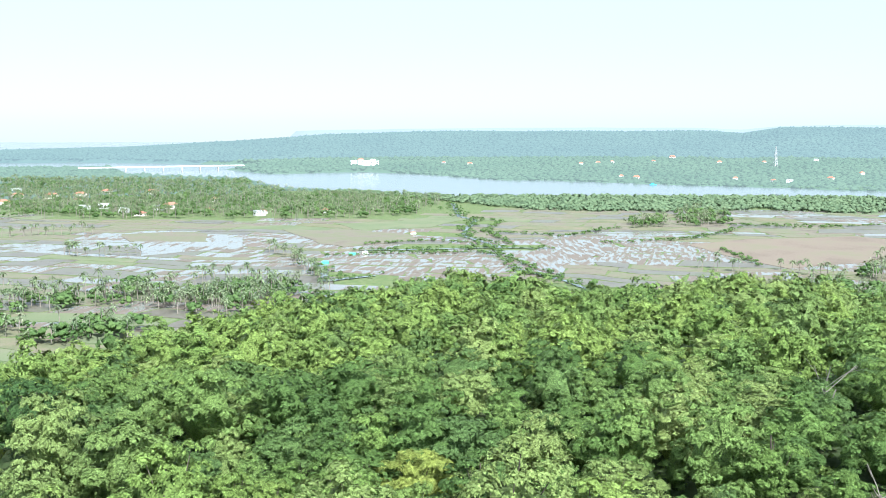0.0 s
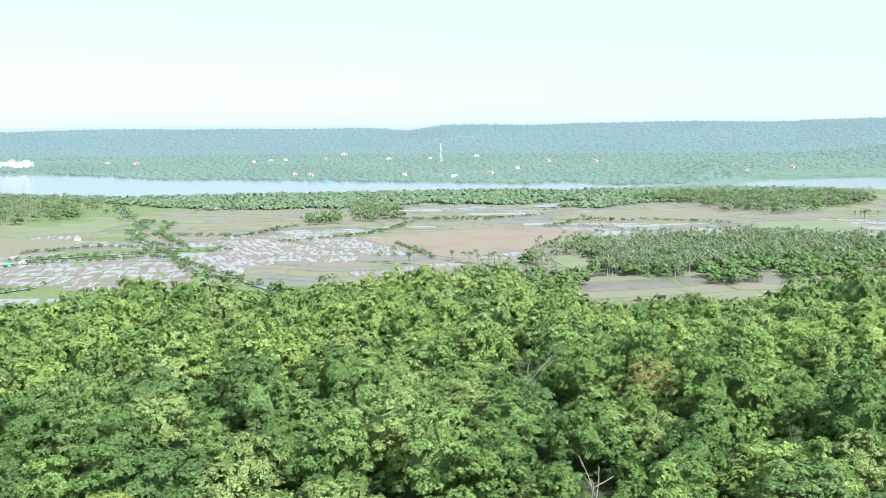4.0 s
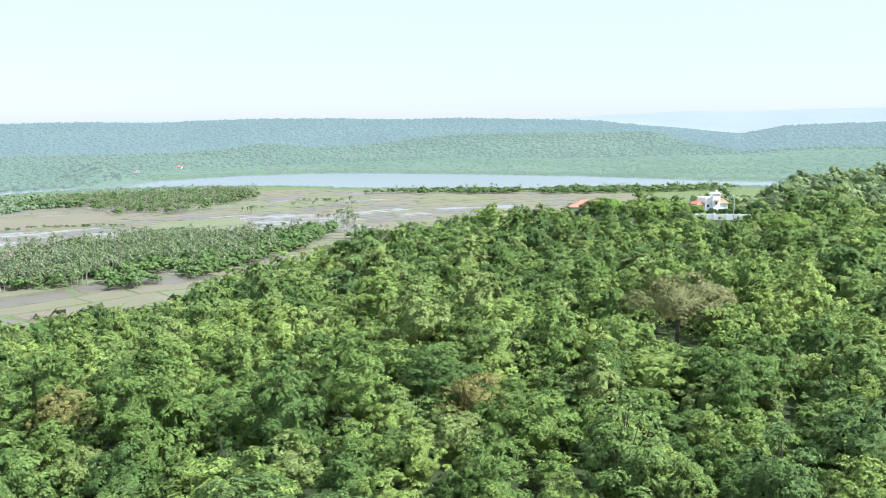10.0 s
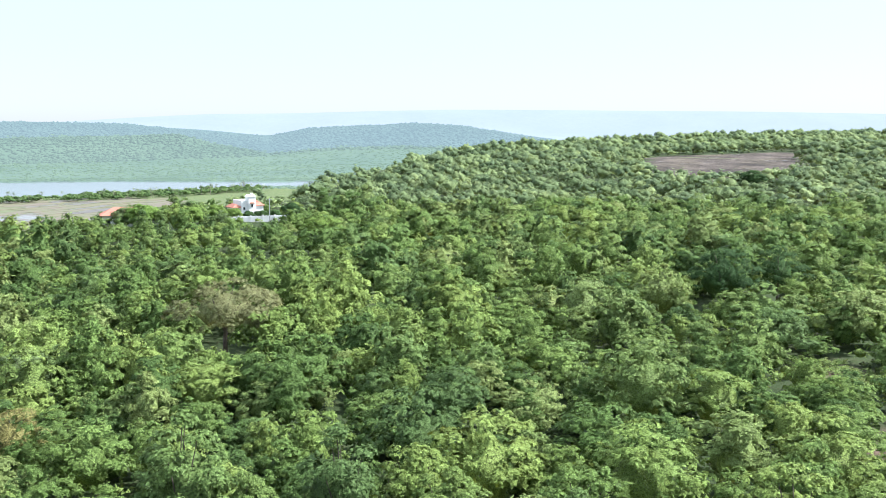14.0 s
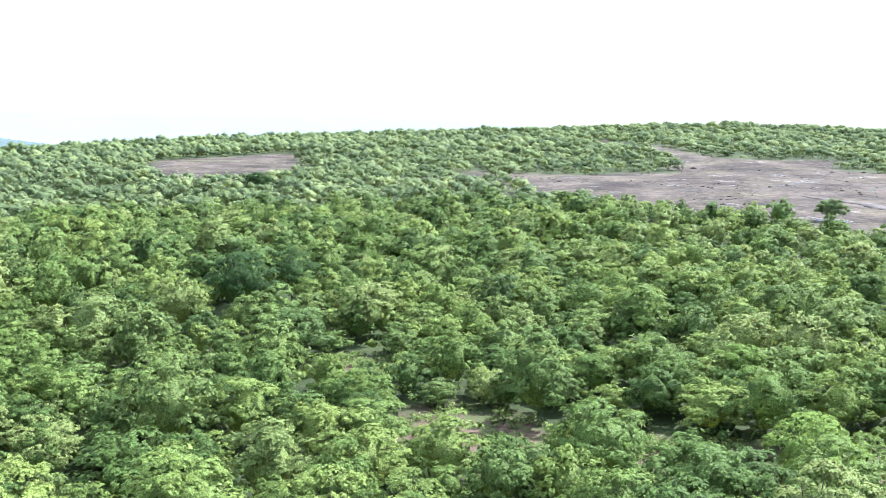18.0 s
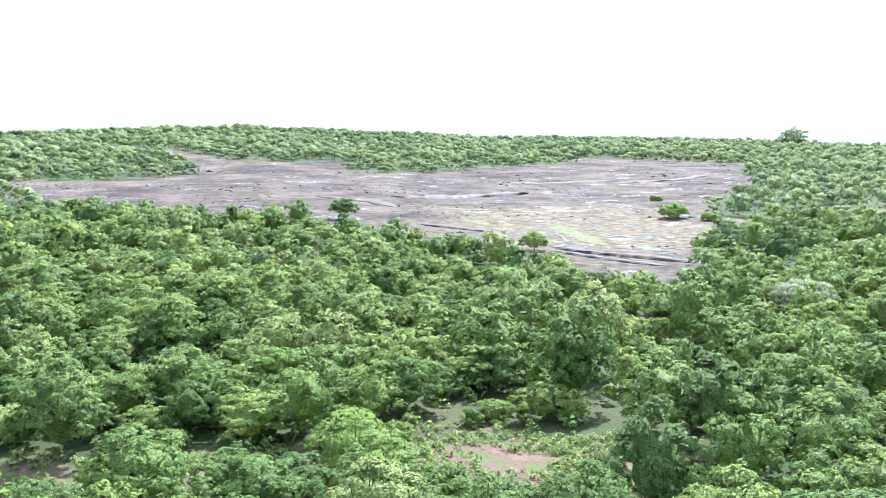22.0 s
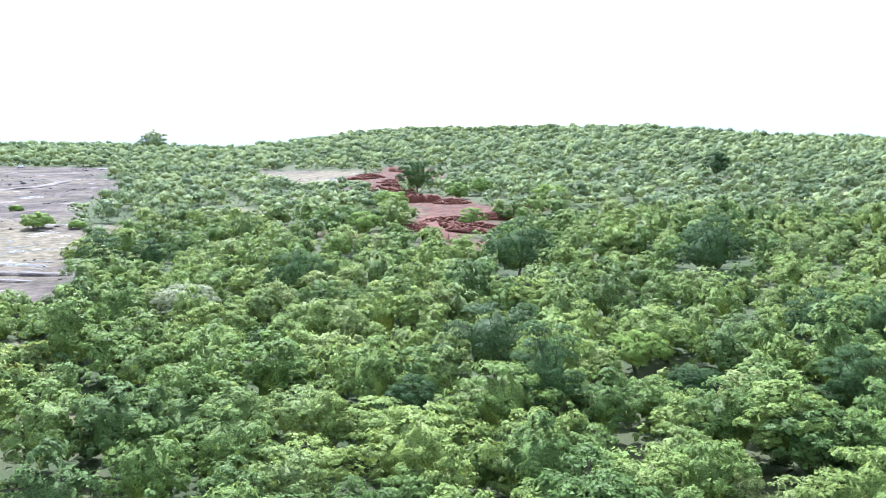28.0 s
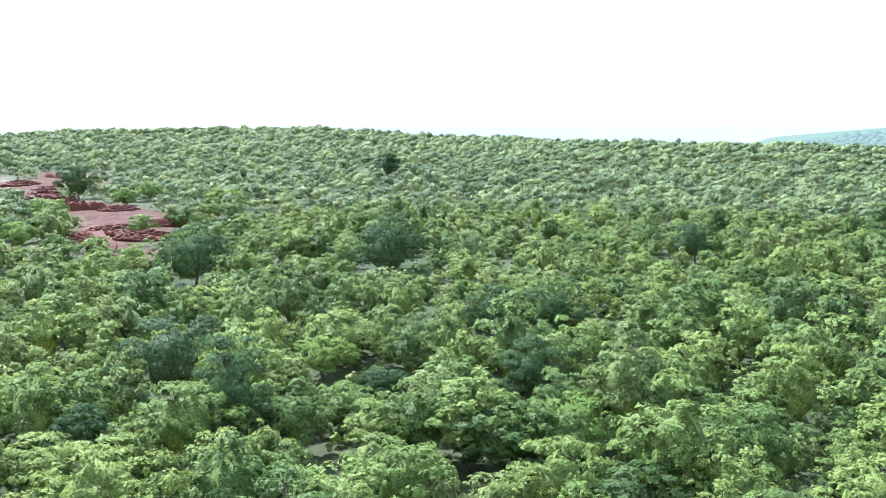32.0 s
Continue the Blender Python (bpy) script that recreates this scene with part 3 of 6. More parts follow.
# ------------------------------------------------ hill forest
# haze painted into paler leaf kinds at (429, -873), (33, -360) and (71, -385)
STANDOUT = (  # x, y, crown radius, crown height, bole, kind
    (-2, 84, 3.4, 5.0, 2.0, "yellow"), (57, 105, 3.6, 5.5, 3.2, "russet"), (138, 72, 8.2, 7.0, 6.5, "brown"), (186, -3, 7.0, 7.5, 3.0, "dark"), (196, -14, 5.0, 6.5, 3.0, "dark"),
    (-12, -225, 7.5, 8.5, 2.5, "dark"), (-30, -226, 4.2, 7.0, 3.0, "loose"), (29, -118, 6.2, 9.5, 1.5, "blue"), (21, -101, 4.6, 10.5, 1.0, "cone"), (-18, -146, 5.0, 7.0, 1.5, "dark"),
    (130, -204, 5.2, 8.0, 1.0, "blue"), (118, -205, 4.6, 6.5, 1.5, "dark"), (88, -155, 5.6, 5.2, 3.0, "silver"), (96, -121, 2.8, 3.2, 1.0, "yellow"), (115, -59, 3.0, 6.2, 1.5, "bright"),
    (429, -873, 14.0, 19.0, 3.0, "loose"), (91, -402, 8.0, 15.0, 2.5, "dark"), (-39, -466, 5.8, 13.0, 5.0, "dark"), (84, -46, 4.8, 6.5, 1.2, "bright"), (-42, 97, 5.0, 6.5, 2.0, "dark"),
    (452, -41, 5.5, 7.5, 2.5, "dark"), (194, -284, 4.8, 5.6, 0.3, "bright"), (231, -331, 1.8, 2.0, 0.2, "bright"), (182, -287, 2.4, 2.4, 0.4, "bright"), (261, -192, 4.2, 6.0, 2.0, "loose"), (180, -191, 3.6, 5.0, 0.8, "bright"),
    (88, 74, 3.6, 5.0, 3.0, "russet"), (112, 88, 3.8, 5.5, 3.0, "loose"), (262, 96, 5.0, 6.0, 2.5, "bright"), (278, 158, 4.2, 5.5, 3.0, "bright"), (300, 150, 3.6, 5.0, 2.0, "loose"), (279, 162, 4.4, 6.0, 2.0, "loose"), (284, 158, 3.6, 5.0, 2.0, "bright"),
    (308.5, 130.5, 1.9, 2.6, 0.2, "dark"), (306, 134, 1.7, 2.4, 0.2, "cone"), (303.5, 138, 2.4, 3.6, 0.6, "bright"), (311, 127, 2.0, 2.8, 0.3, "cone"), (318, 124, 2.6, 4.2, 0.8, "dark"), (300, 143, 2.8, 4.6, 1.0, "bright"), (276, 140, 3.0, 5.6, 2.0, "bright"), (270, 128, 2.6, 5.0, 2.0, "loose"),
    (33, -209, 8.6, 10.5, 0.3, "dark"), (-9, -212, 8, 9.7, 0.3, "dark"), (75, -180, 6.6, 8.6, 0.3, "dark"), (-28, -147, 5.4, 8.4, 0.4, "dark"), (-15, -111, 4.6, 7.8, 0.4, "cone"), (-86, -222, 6.2, 8.6, 0.3, "dark"), (54, -295, 4, 7, 0.3, "bright"), (33, -360, 6.5, 8.6, 0.3, "bright"), (64, -403, 4.7, 6.8, 1.2, "bright"), (83, -272, 4.9, 7.7, 1.4, "bright"), (39, -262, 4.6, 5.3, 0.9, "bright"), (10, -130, 4.3, 6, 1.1, "bright"), (-8, -147, 5.4, 5.7, 1, "loose"), (71, -385, 4.1, 6.9, 0.3, "bright"), (90, -344, 6.2, 6.3, 1.1, "bright"), (3, -118, 4, 3.1, 0.5, "dark"), (36, -95, 3.3, 5.6, 1, "dark"), (-16, -95, 4.3, 6.3, 1.1, "bright"))
CLEAR = ((314, 138, 9), (288, 168, 5.5), (300, 127, 6), (306, 118, 4), (288, 124, 9), (276, 119, 8), (300, 120, 7), (302, 134, 6), (43, 108, 3.0), (37, 80, 3.0), (57, 80, 3.0)) + tuple((x, y, r * 1.05 + 1.6 if k in ("dark", "blue", "cone") else r * 0.9 + 0.6) for x, y, r, h, b, k in STANDOUT)  # ground kept open round the villas


def wooded(x, y):
    a, r = heading(x, y), np.hypot(x - CX, y - CY)
    rock, red, bare = land_mask(x, y)
    d = table(RIM, a)
    keep = (rock < 0.4) & (red < 0.4) & (bare < 0.4)
    keep &= r < d + np.where(d > 500, 120, 185)
    for cx_, cy_, cr in CLEAR:
        keep &= np.hypot(x - cx_, y - cy_) > cr
    return keep


def stem(h, r0, seed, limbs=()):
    """A tapered, slightly bent trunk with limbs up to the given points."""
    r = np.random.default_rng(seed)
    bend = r.normal(size=2) * 0.35
    vs, fs, n = [], [], 0
    top = np.array([bend[0], bend[1], h])
    tubes = [(np.array([0, 0, -0.4]), top, r0, r0 * 0.6)] + [(top * r.uniform(0.6, 0.95), np.array(c), r0 * 0.42, r0 * 0.12) for c in limbs]
    for a, b, ra, rb in tubes:
        ax = (b - a) / np.linalg.norm(b - a)
        u = np.cross(ax, [0.3, 0.9, 0.1])
        u /= np.linalg.norm(u)
        w = np.cross(ax, u)
        for k, (f, rad) in enumerate(((0, ra * 1.25), (0.12, ra), (0.55, (ra + rb) / 2), (1, rb))):
            c = a + (b - a) * f + (u * 0.06 * np.linalg.norm(b - a) if 0 < f < 1 else 0)
            for j in range(6):
                q = j * math.pi / 3
                vs.append(c + (u * math.cos(q) + w * math.sin(q)) * rad)
            if k:
                fs += [(n - 6 + j, n - 6 + (j + 1) % 6, n + (j + 1) % 6, n + j) for j in range(6)]
            n += 6
    return np.array(vs), np.array(fs)


def tree(seed, leaves=4400, size=0.22, lobes=34, radius=3.3, height=6.8, bole=0.6, material=None, label="", category="tree", spread=1.0, trunk=True, flat=0.5):
    """One tree: bole and limbs, and a crown of leaf clumps."""
    root = new("tree")
    v, f, w, cs = crown(seed, leaves, size, lobes, radius, height, spread, flat=flat)
    v = v + np.array([0, 0, bole])
    part("crown", mesh_of("crown", v, f, material or LEAF, facing=w), None, root)
    if trunk:
        tv, tf = stem(bole + height * 0.3, radius * 0.042 + 0.04, seed, cs[:5] + np.array([0, 0, bole - 0.2]))
        part("trunk", mesh_of("trunk", tv, tf, BARK, smooth=True), None, root)
    return tagged(root, label, category)


SHAPES = ((3.2, 6.8, 0.50), (2.8, 7.4, 0.62), (3.7, 6.0, 0.38), (3.3, 6.6, 0.44), (2.9, 6.2, 0.56), (3.5, 7.2, 0.40))  # crown radius, height, flatness of its lobes
near_protos = [crown(20 + k, 2400, 0.29, 30, *SHAPES[k % 6][:2], flat=SHAPES[k % 6][2])[:3] for k in range(12)]
mid_protos = [crown(40 + k, 980, 0.43, 24, *SHAPES[k % 6][:2], flat=SHAPES[k % 6][2])[:3] for k in range(12)]
brow_protos = [crown(140 + k, 320, 0.70, 16, *SHAPES[k % 6][:2], flat=SHAPES[k % 6][2])[:3] for k in range(12)]
low_shrubs = [crown(66 + k, 30, 1.1, 6, 4.2, 5.0, cores=1)[:3] for k in range(6)]
ghost_protos = [crown(160 + k, 14, 2.4, 4, 3.6, 6.0, cores=2)[:3] for k in range(4)]
far_protos = [crown(60 + k, 60, 1.05, 9, 3.9, 5.6, cores=3)[:3] for k in range(8)]

beds = []
for gap_, big_, lo_, hi_ in ((5.0, 1.08, -61, 35), (5.3, 1.12, 35, 70), (5.6, 1.20, 70, 135), (6.6, 1.42, 135, 301)):  # small close growth in the north, larger trees round to the south
    lx_, ly_ = spots(-320, 470, -350, 470, gap_ * 2.1, rng, 0.5)
    k_ = (rng.uniform(size=len(lx_)) < 0.62) & (np.abs(heading(lx_, ly_) - (lo_ + hi_) / 2) < (hi_ - lo_) / 2) & (np.hypot(lx_ - CX, ly_ - CY) < 345)
    lx_, ly_ = lx_[k_], ly_[k_]
    ls_ = big_ * rng.uniform(0.92, 1.28, len(lx_))
    bx_, by_ = spots(-320, 470, -350, 470, gap_ * 0.98, rng, 0.46)
    k_ = (np.abs(heading(bx_, by_) - (lo_ + hi_) / 2) < (hi_ - lo_) / 2) & (np.hypot(bx_ - CX, by_ - CY) < 345)
    bx_, by_ = bx_[k_], by_[k_]
    free_ = np.array([np.all(np.hypot(lx_ - x_, ly_ - y_) > ls_ * 3.1) for x_, y_ in zip(bx_, by_)])  # the large crowns keep the small ones off
    bx_, by_ = bx_[free_], by_[free_]
    bs_ = big_ * np.clip(np.exp(rng.normal(size=len(bx_)) * 0.24), 0.55, 1.4) * 0.66
    beds.append((np.concatenate([lx_, bx_]), np.concatenate([ly_, by_]), np.concatenate([ls_, bs_])))
fx, fy, fs = (np.concatenate([b[k] for b in beds]) for k in range(3))
low_growth = (heading(fx, fy) > 56) & (heading(fx, fy) < 71) & (np.hypot(fx, fy) > 215)  # in front of the villa
fs = fs * np.where(low_growth, 0.68, 1) * (1 - 0.28 * step(105, 140, heading(fx, fy)) * step(120, 220, np.hypot(fx - CX, fy - CY)))
fr = np.hypot(fx - CX, fy - CY)
keep = wooded(fx, fy) & (fr < 345)
fx, fy, fr, fs = fx[keep], fy[keep], fr[keep], fs[keep]
fz = ground_z(fx, fy)
hd = heading(fx, fy)
behind = fr > table(RIM, hd) + 45  # over the brow
lively = (hd > -34) & (hd < 224) & ~behind


def vigour(x, y, r_):
    """Size of each tree: clumps of large ones among smaller growth."""
    n_ = len(x)
    s_ = np.exp(r_.normal(size=n_) * 0.27) * (1 + 0.18 * wave(x, y, 14, 6))
    low = step(105, 140, heading(x, y)) * step(120, 200, np.hypot(x - CX, y - CY))
    s_ *= np.interp(heading(x, y), [20, 50, 80, 150], [0.84, 0.92, 1.04, 1.16])
    return np.clip(s_, 0.42, 1.45) * (1 - 0.16 * low) * np.where((heading(x, y) > 56) & (heading(x, y) < 71) & (np.hypot(x, y) > 215), 0.66, 1)


def hue(x, y, r_):
    north = np.interp(heading(x, y), [20, 60], [1, 0])
    v = 0.5 + 0.2 * wave(x, y, 29, 8) * (1 - 0.5 * north) + r_.normal(size=len(x)) * (0.27 - 0.09 * north)
    return np.where(north > 0.5, np.clip(v, 0.25, 0.9), v % 1)


def plant(name, sel, protos, x, y, z, label, material, base=0.6, grow=1.0, sizes=None):
    m = np.nonzero(sel)[0]
    n_ = len(m)
    s_ = vigour(x[m], y[m], rng) * grow if sizes is None else sizes[m]
    tall = rng.uniform(0.78, 1.28, n_) * np.interp(heading(x[m], y[m]), [60, 110, 135, 150], [1.0, 0.86, 0.86, 0.95])
    sc = np.stack([s_ * rng.uniform(0.88, 1.08, n_), s_ * rng.uniform(0.88, 1.08, n_), s_ * tall], 1)
    me_ = scatter_mesh(name, protos, x[m], y[m], z[m] + base * s_ - 0.6, sc, rng.uniform(0, 6.28, n_), rng.integers(0, len(protos), n_), hue(x[m], y[m], rng), material)
    return tagged(new(name, me_), label, "forest", kind="stuff")


# the nearest trees stand singly
order = np.argsort(fr + np.where(lively & (fr > 46), 0, 1e4))[:290]
single = np.zeros(len(fx), bool)
single[order] = True
KINDS = (("broad bright green tree with a layered crown on the hilltop", {}),
         ("tall full green forest tree on the hilltop", dict(height=7.8, radius=3.0, flat=0.6)),
         ("wide flat-topped green tree in the hilltop forest", dict(height=6.0, radius=3.9, flat=0.42)),
         ("yellowish green tree with loose foliage in the hilltop forest", dict(leaves=3300, spread=1.1)),
         ("dark green dense round tree in the hilltop forest", dict(height=7.0, radius=3.1, lobes=54)))
models = [(k % 5, tree(200 + k, label=KINDS[k % 5][0], **KINDS[k % 5][1])) for k in range(10)]
s_all = fs[order]
for i, k in enumerate(order):
    kind, ob = models[(i * 7 + int(fx[k])) % 10]
    s_ = s_all[i]
    m = Matrix.Translation((fx[k], fy[k], fz[k] - 0.1)) @ Matrix.Rotation(rng.uniform(0, 6.28), 4, "Z") @ Matrix.Diagonal((s_, s_, s_ * rng.uniform(0.75, 1.25) * np.interp(hd[k], [60, 110, 135, 150], [1.0, 0.86, 0.86, 0.95]), 1))
    tagged(copy_thing(ob, m), group="single trees of the hilltop forest")
for kind, ob in models:
    for o in (*ob.children_recursive, ob):
        bpy.data.objects.remove(o)

for lo, hi in ((-34, 30), (30, 95), (95, 160), (160, 224)):
    sector = lively & (hd >= lo) & (hd < hi)
    plant("hill_forest", ~single & sector & (fr >= 46) & (fr < 118), near_protos, fx, fy, fz, "dense bright green mixed forest on the hilltop", LEAF, sizes=fs)
    plant("hill_forest", sector & (fr >= 118) & (fr < 195), mid_protos, fx, fy, fz, "dense green forest sloping away over the hill", LEAF_MID, sizes=fs)
    plant("hill_forest", sector & (fr >= 195), brow_protos, fx, fy, fz, "dense green forest along the brow of the hill", LEAF_MID, sizes=fs)
plant("hill_forest", fr < 46, mid_protos[:4], fx, fy, fz, "green forest under the flight path", LEAF, sizes=fs)
plant("hill_forest", (fr >= 46) & ~lively, ghost_protos, fx, fy, fz, "green forest on the hill's outer slopes", LEAF_MID, sizes=fs)

# undergrowth between the crowns and in the clearing below the villa
ux, uy = spots(-210, 330, -300, 300, 5.4, rng)
ur, ua = np.hypot(ux - CX, uy - CY), heading(ux, uy)
glade = np.hypot(ux - 284, uy - 120) < 26
keep = (wooded(ux, uy) | glade) & (np.hypot(ux - 314, uy - 138) > 9) & (((ur > 60) & (ur < 300) & (ua > -34) & (ua < 222) & (ur < table(RIM, ua) + 20)) | glade)
ux, uy = ux[keep], uy[keep]
n = len(ux)
s = rng.uniform(0.28, 0.5, n)
me = scatter_mesh("undergrowth", low_shrubs, ux, uy, ground_z(ux, uy) - 0.3, s, rng.uniform(0, 6.28, n), rng.integers(0, 6, n), hue(ux, uy, rng), LEAF_MID)
tagged(new("undergrowth", me), "low green bushes filling the gaps between the trees", "bushes", kind="stuff")

# scrub of the plateau, out to its rim
sx, sy = spots(-500, 1150, -1150, 160, 9.8, rng)
sr, sa = np.hypot(sx - CX, sy - CY), heading(sx, sy)
keep = wooded(sx, sy) & (sr >= 345) & (sr < 1120) & (sa > 60) & (sa < 222) & (wave(sx, sy, 21, 12) + rng.uniform(-0.6, 0.6, len(sx)) > -0.75)
sx, sy, sa = sx[keep], sy[keep], sa[keep]
sr = np.hypot(sx - CX, sy - CY)
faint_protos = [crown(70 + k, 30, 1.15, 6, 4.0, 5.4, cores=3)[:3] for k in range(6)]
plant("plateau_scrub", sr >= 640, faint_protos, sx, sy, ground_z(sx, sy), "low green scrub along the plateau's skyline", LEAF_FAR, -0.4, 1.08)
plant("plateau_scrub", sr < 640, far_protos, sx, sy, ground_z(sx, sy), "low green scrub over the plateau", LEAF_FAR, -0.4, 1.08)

# woods of the far hills and of the flats across the river
hx, hy = spots(-1900, 3500, -200, 3500, 12.0, rng, 0.9)
hr, ha = np.hypot(hx - CX, hy - CY), heading(hx, hy)
hz = ground_z(hx, hy)
keep = (hr > 1450) & (hr < 3350) & ~((ha > 36) & (ha < 90) & (hr < table(RIDGE_B, ha) + 20)) & (ha > -30) & (ha < 88) & (hz > 0.5) & ((hy > 1500) | (hx > 1400) | (hx < -250) | ((hy > 1400) & (hx > 650)))
hx, hy, hz = hx[keep], hy[keep], hz[keep]
n = len(hx)
bumps = [dome(3, 2, np.random.default_rng(k), 0.35) for k in range(8)]
s = np.clip(np.exp(rng.normal(size=n) * 0.45), 0.45, 1.7) * 6.2
sc, tn, pk = np.stack([s, s, s * rng.uniform(0.3, 0.55, n)], 1), rng.uniform(0, 6.28, n), rng.integers(0, 8, n)
hr, ha = np.hypot(hx - CX, hy - CY), heading(hx, hy)
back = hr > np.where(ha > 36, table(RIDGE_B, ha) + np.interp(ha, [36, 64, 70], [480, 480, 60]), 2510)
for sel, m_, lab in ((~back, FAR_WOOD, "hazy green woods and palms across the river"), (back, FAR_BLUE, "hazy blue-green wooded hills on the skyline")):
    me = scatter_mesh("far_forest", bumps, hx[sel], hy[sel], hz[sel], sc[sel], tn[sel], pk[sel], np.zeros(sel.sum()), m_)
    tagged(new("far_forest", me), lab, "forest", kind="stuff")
dx_, dy_ = spots(-900, 300, -1900, -900, 17, rng)
dr_, da_ = np.hypot(dx_ - CX, dy_ - CY), heading(dx_, dy_)
keep = (da_ > 206) & (da_ < 250) & (dr_ > 1150) & (dr_ < 1800)
dx_, dy_ = dx_[keep], dy_[keep]
n = len(dx_)
s = rng.uniform(6, 11, n)
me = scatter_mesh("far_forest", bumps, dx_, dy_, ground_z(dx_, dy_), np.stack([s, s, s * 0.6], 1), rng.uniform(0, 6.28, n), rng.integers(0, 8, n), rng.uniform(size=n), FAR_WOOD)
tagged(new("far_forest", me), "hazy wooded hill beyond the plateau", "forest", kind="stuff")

# tufts of grass on the bare patches
tx, ty = [], []
for bx_, by_, br_ in BARE[:8]:
    a_, d_ = rng.uniform(0, 6.28, 700), np.sqrt(rng.uniform(0, 1, 700)) * (br_ + 1.5)
    tx.append(bx_ + np.cos(a_) * d_), ty.append(by_ + np.sin(a_) * d_)
tx, ty = np.concatenate(tx), np.concatenate(ty)
keep = wave(tx, ty, 2.3, 17) > -0.25
tx, ty = tx[keep], ty[keep]
n = len(tx)
tufts_ = [crown(95 + k, 10, 0.30, 3, 0.45, 0.5)[:3] for k in range(4)]
me = scatter_mesh("grass_tufts", tufts_, tx, ty, ground_z(tx, ty) - 0.05, rng.uniform(0.5, 1.3, n), rng.uniform(0, 6.28, n), rng.integers(0, 4, n), rng.uniform(0.35, 0.6, n), LEAF)
tagged(new("grass_tufts", me), "sparse green grass tufts on bare reddish soil", "grass", kind="stuff")


# ------------------------------------------------ the river plain
SEEDS = dict(
    flood=((-253, 861), (-212, 860), (-145, 859), (-199, 714), (-162, 698), (-324, 800), (-253, 707), (-35, 817), (320, 807), (426, 846), (210, 939), (401, 1057), (507, 870), (491, 790), (684, 793), (752, 762), (808, 702)),
    rows=((-63, 859), (-67, 744), (-20, 745), (292, 803), (266, 688), (180, 760), (603, 936), (120, 830)),
    mud=((-283, 652), (-367, 988), (-112, 817), (288, 661), (339, 1019), (304, 940), (472, 946), (666, 905), (150, 1000), (80, 960), (271, 979), (590, 918), (302, 559), (154, 690), (671, 1012), (672, 899), (1003, 1024), (818, 792), (809, 684), (1090, 895), (1159, 756)),
    green=((-299, 755), (-200, 531), (-168, 464), (-233, 549), (-53, 1029), (-427, 988), (447, 1025), (310, 854), (543, 993), (325, 664), (272, 622), (361, 604), (653, 816), (1022, 945), (1126, 809), (616, 632), (782, 931), (-120, 1010)),
    tan=((453, 724), (423, 760), (480, 710), (276, 797), (354, 835), (330, 790), (400, 800)))


def striped(name, wet, dry, width, flooded=0.0):
    """Ploughed field: ridges of soil with water standing between."""
    m, n, l, b = mat(name, 0.5, 0, 0.3)
    tc = n.new("ShaderNodeTexCoord")
    along_ = n.new("ShaderNodeVectorMath")
    along_.operation = "MULTIPLY"
    along_.inputs[1].default_value = (width, width * 0.16, 1.0)
    l.new(tc.outputs["Object"], along_.inputs[0])
    w = n.new("ShaderNodeTexNoise")
    w.inputs["Scale"].default_value, w.inputs["Detail"].default_value, w.inputs["Roughness"].default_value = 1.0, 4, 0.6
    l.new(along_.outputs[0], w.inputs["Vector"])
    big = noise_tex(n, l, 0.03, 4)
    f = mathn(n, l, "ADD", w.outputs["Fac"], mathn(n, l, "MULTIPLY", mathn(n, l, "SUBTRACT", big.outputs[0], 0.5), 0.5))
    r = ramp(n, [(0.45 + flooded, (0, 0, 0)), (0.52 + flooded, (1, 1, 1))])
    l.new(f, r.inputs[0])
    small = noise_tex(n, l, 0.5, 5)
    soil_ = mixc(n, l, small.outputs[0], dry, tuple(0.6 * c for c in dry))
    l.new(mixc(n, l, r.outputs[0], wet, soil_), b.inputs["Base Color"])
    l.new(mathn(n, l, "ADD", mathn(n, l, "MULTIPLY", r.outputs[0], 0.65), 0.14), b.inputs["Roughness"])
    return m


FIELD = dict(
    flood=striped("flooded_field", (0.16, 0.155, 0.135), (0.15, 0.125, 0.10), 0.13, 0.10),
    rows=striped("ploughed_field", (0.16, 0.155, 0.135), (0.16, 0.13, 0.105), 0.26),
    mud=surface("mud_field", [(0.36, (0.095, 0.082, 0.062)), (0.46, (0.145, 0.123, 0.094)), (0.55, (0.112, 0.122, 0.066)), (0.64, (0.155, 0.13, 0.10))], 0.035, 0.8, 0.2, 0.1, 0.6),
    moist=surface("wet_mud_field", [(0.36, (0.07, 0.062, 0.05)), (0.5, (0.115, 0.10, 0.08)), (0.64, (0.09, 0.10, 0.055))], 0.05, 0.4, 0.2, 0.1, 0.7),
    fallow=surface("fallow_field", [(0.36, (0.085, 0.10, 0.05)), (0.5, (0.125, 0.125, 0.07)), (0.64, (0.16, 0.13, 0.095))], 0.05, 0.9, 0.3, 0.15, 0.8),
    green=surface("green_field", [(0.3, (0.085, 0.110, 0.055)), (0.5, (0.115, 0.135, 0.070)), (0.68, (0.15, 0.14, 0.095))], 0.03, 0.9, 0.3, 0.15, 0.8),
    tan=surface("tan_field", [(0.36, (0.115, 0.09, 0.068)), (0.5, (0.16, 0.125, 0.097)), (0.64, (0.13, 0.13, 0.075))], 0.02, 0.85, 0.2, 0.1, 0.5))
SEED_XY = np.array([p for k in SEEDS for p in SEEDS[k]], float)
SEED_K = [k for k in SEEDS for p in SEEDS[k]]
PLAIN = ((-620, 1180), (-470, 900), (-300, 480), (-150, 420), (-60, 560), (60, 560), (240, 520), (420, 430), (640, 540), (860, 560), (1180, 560), (1300, 640), (1100, 980), (960, 1180), (640, 1180), (300, 1190), (20, 1180), (-80, 1060), (-300, 1060))
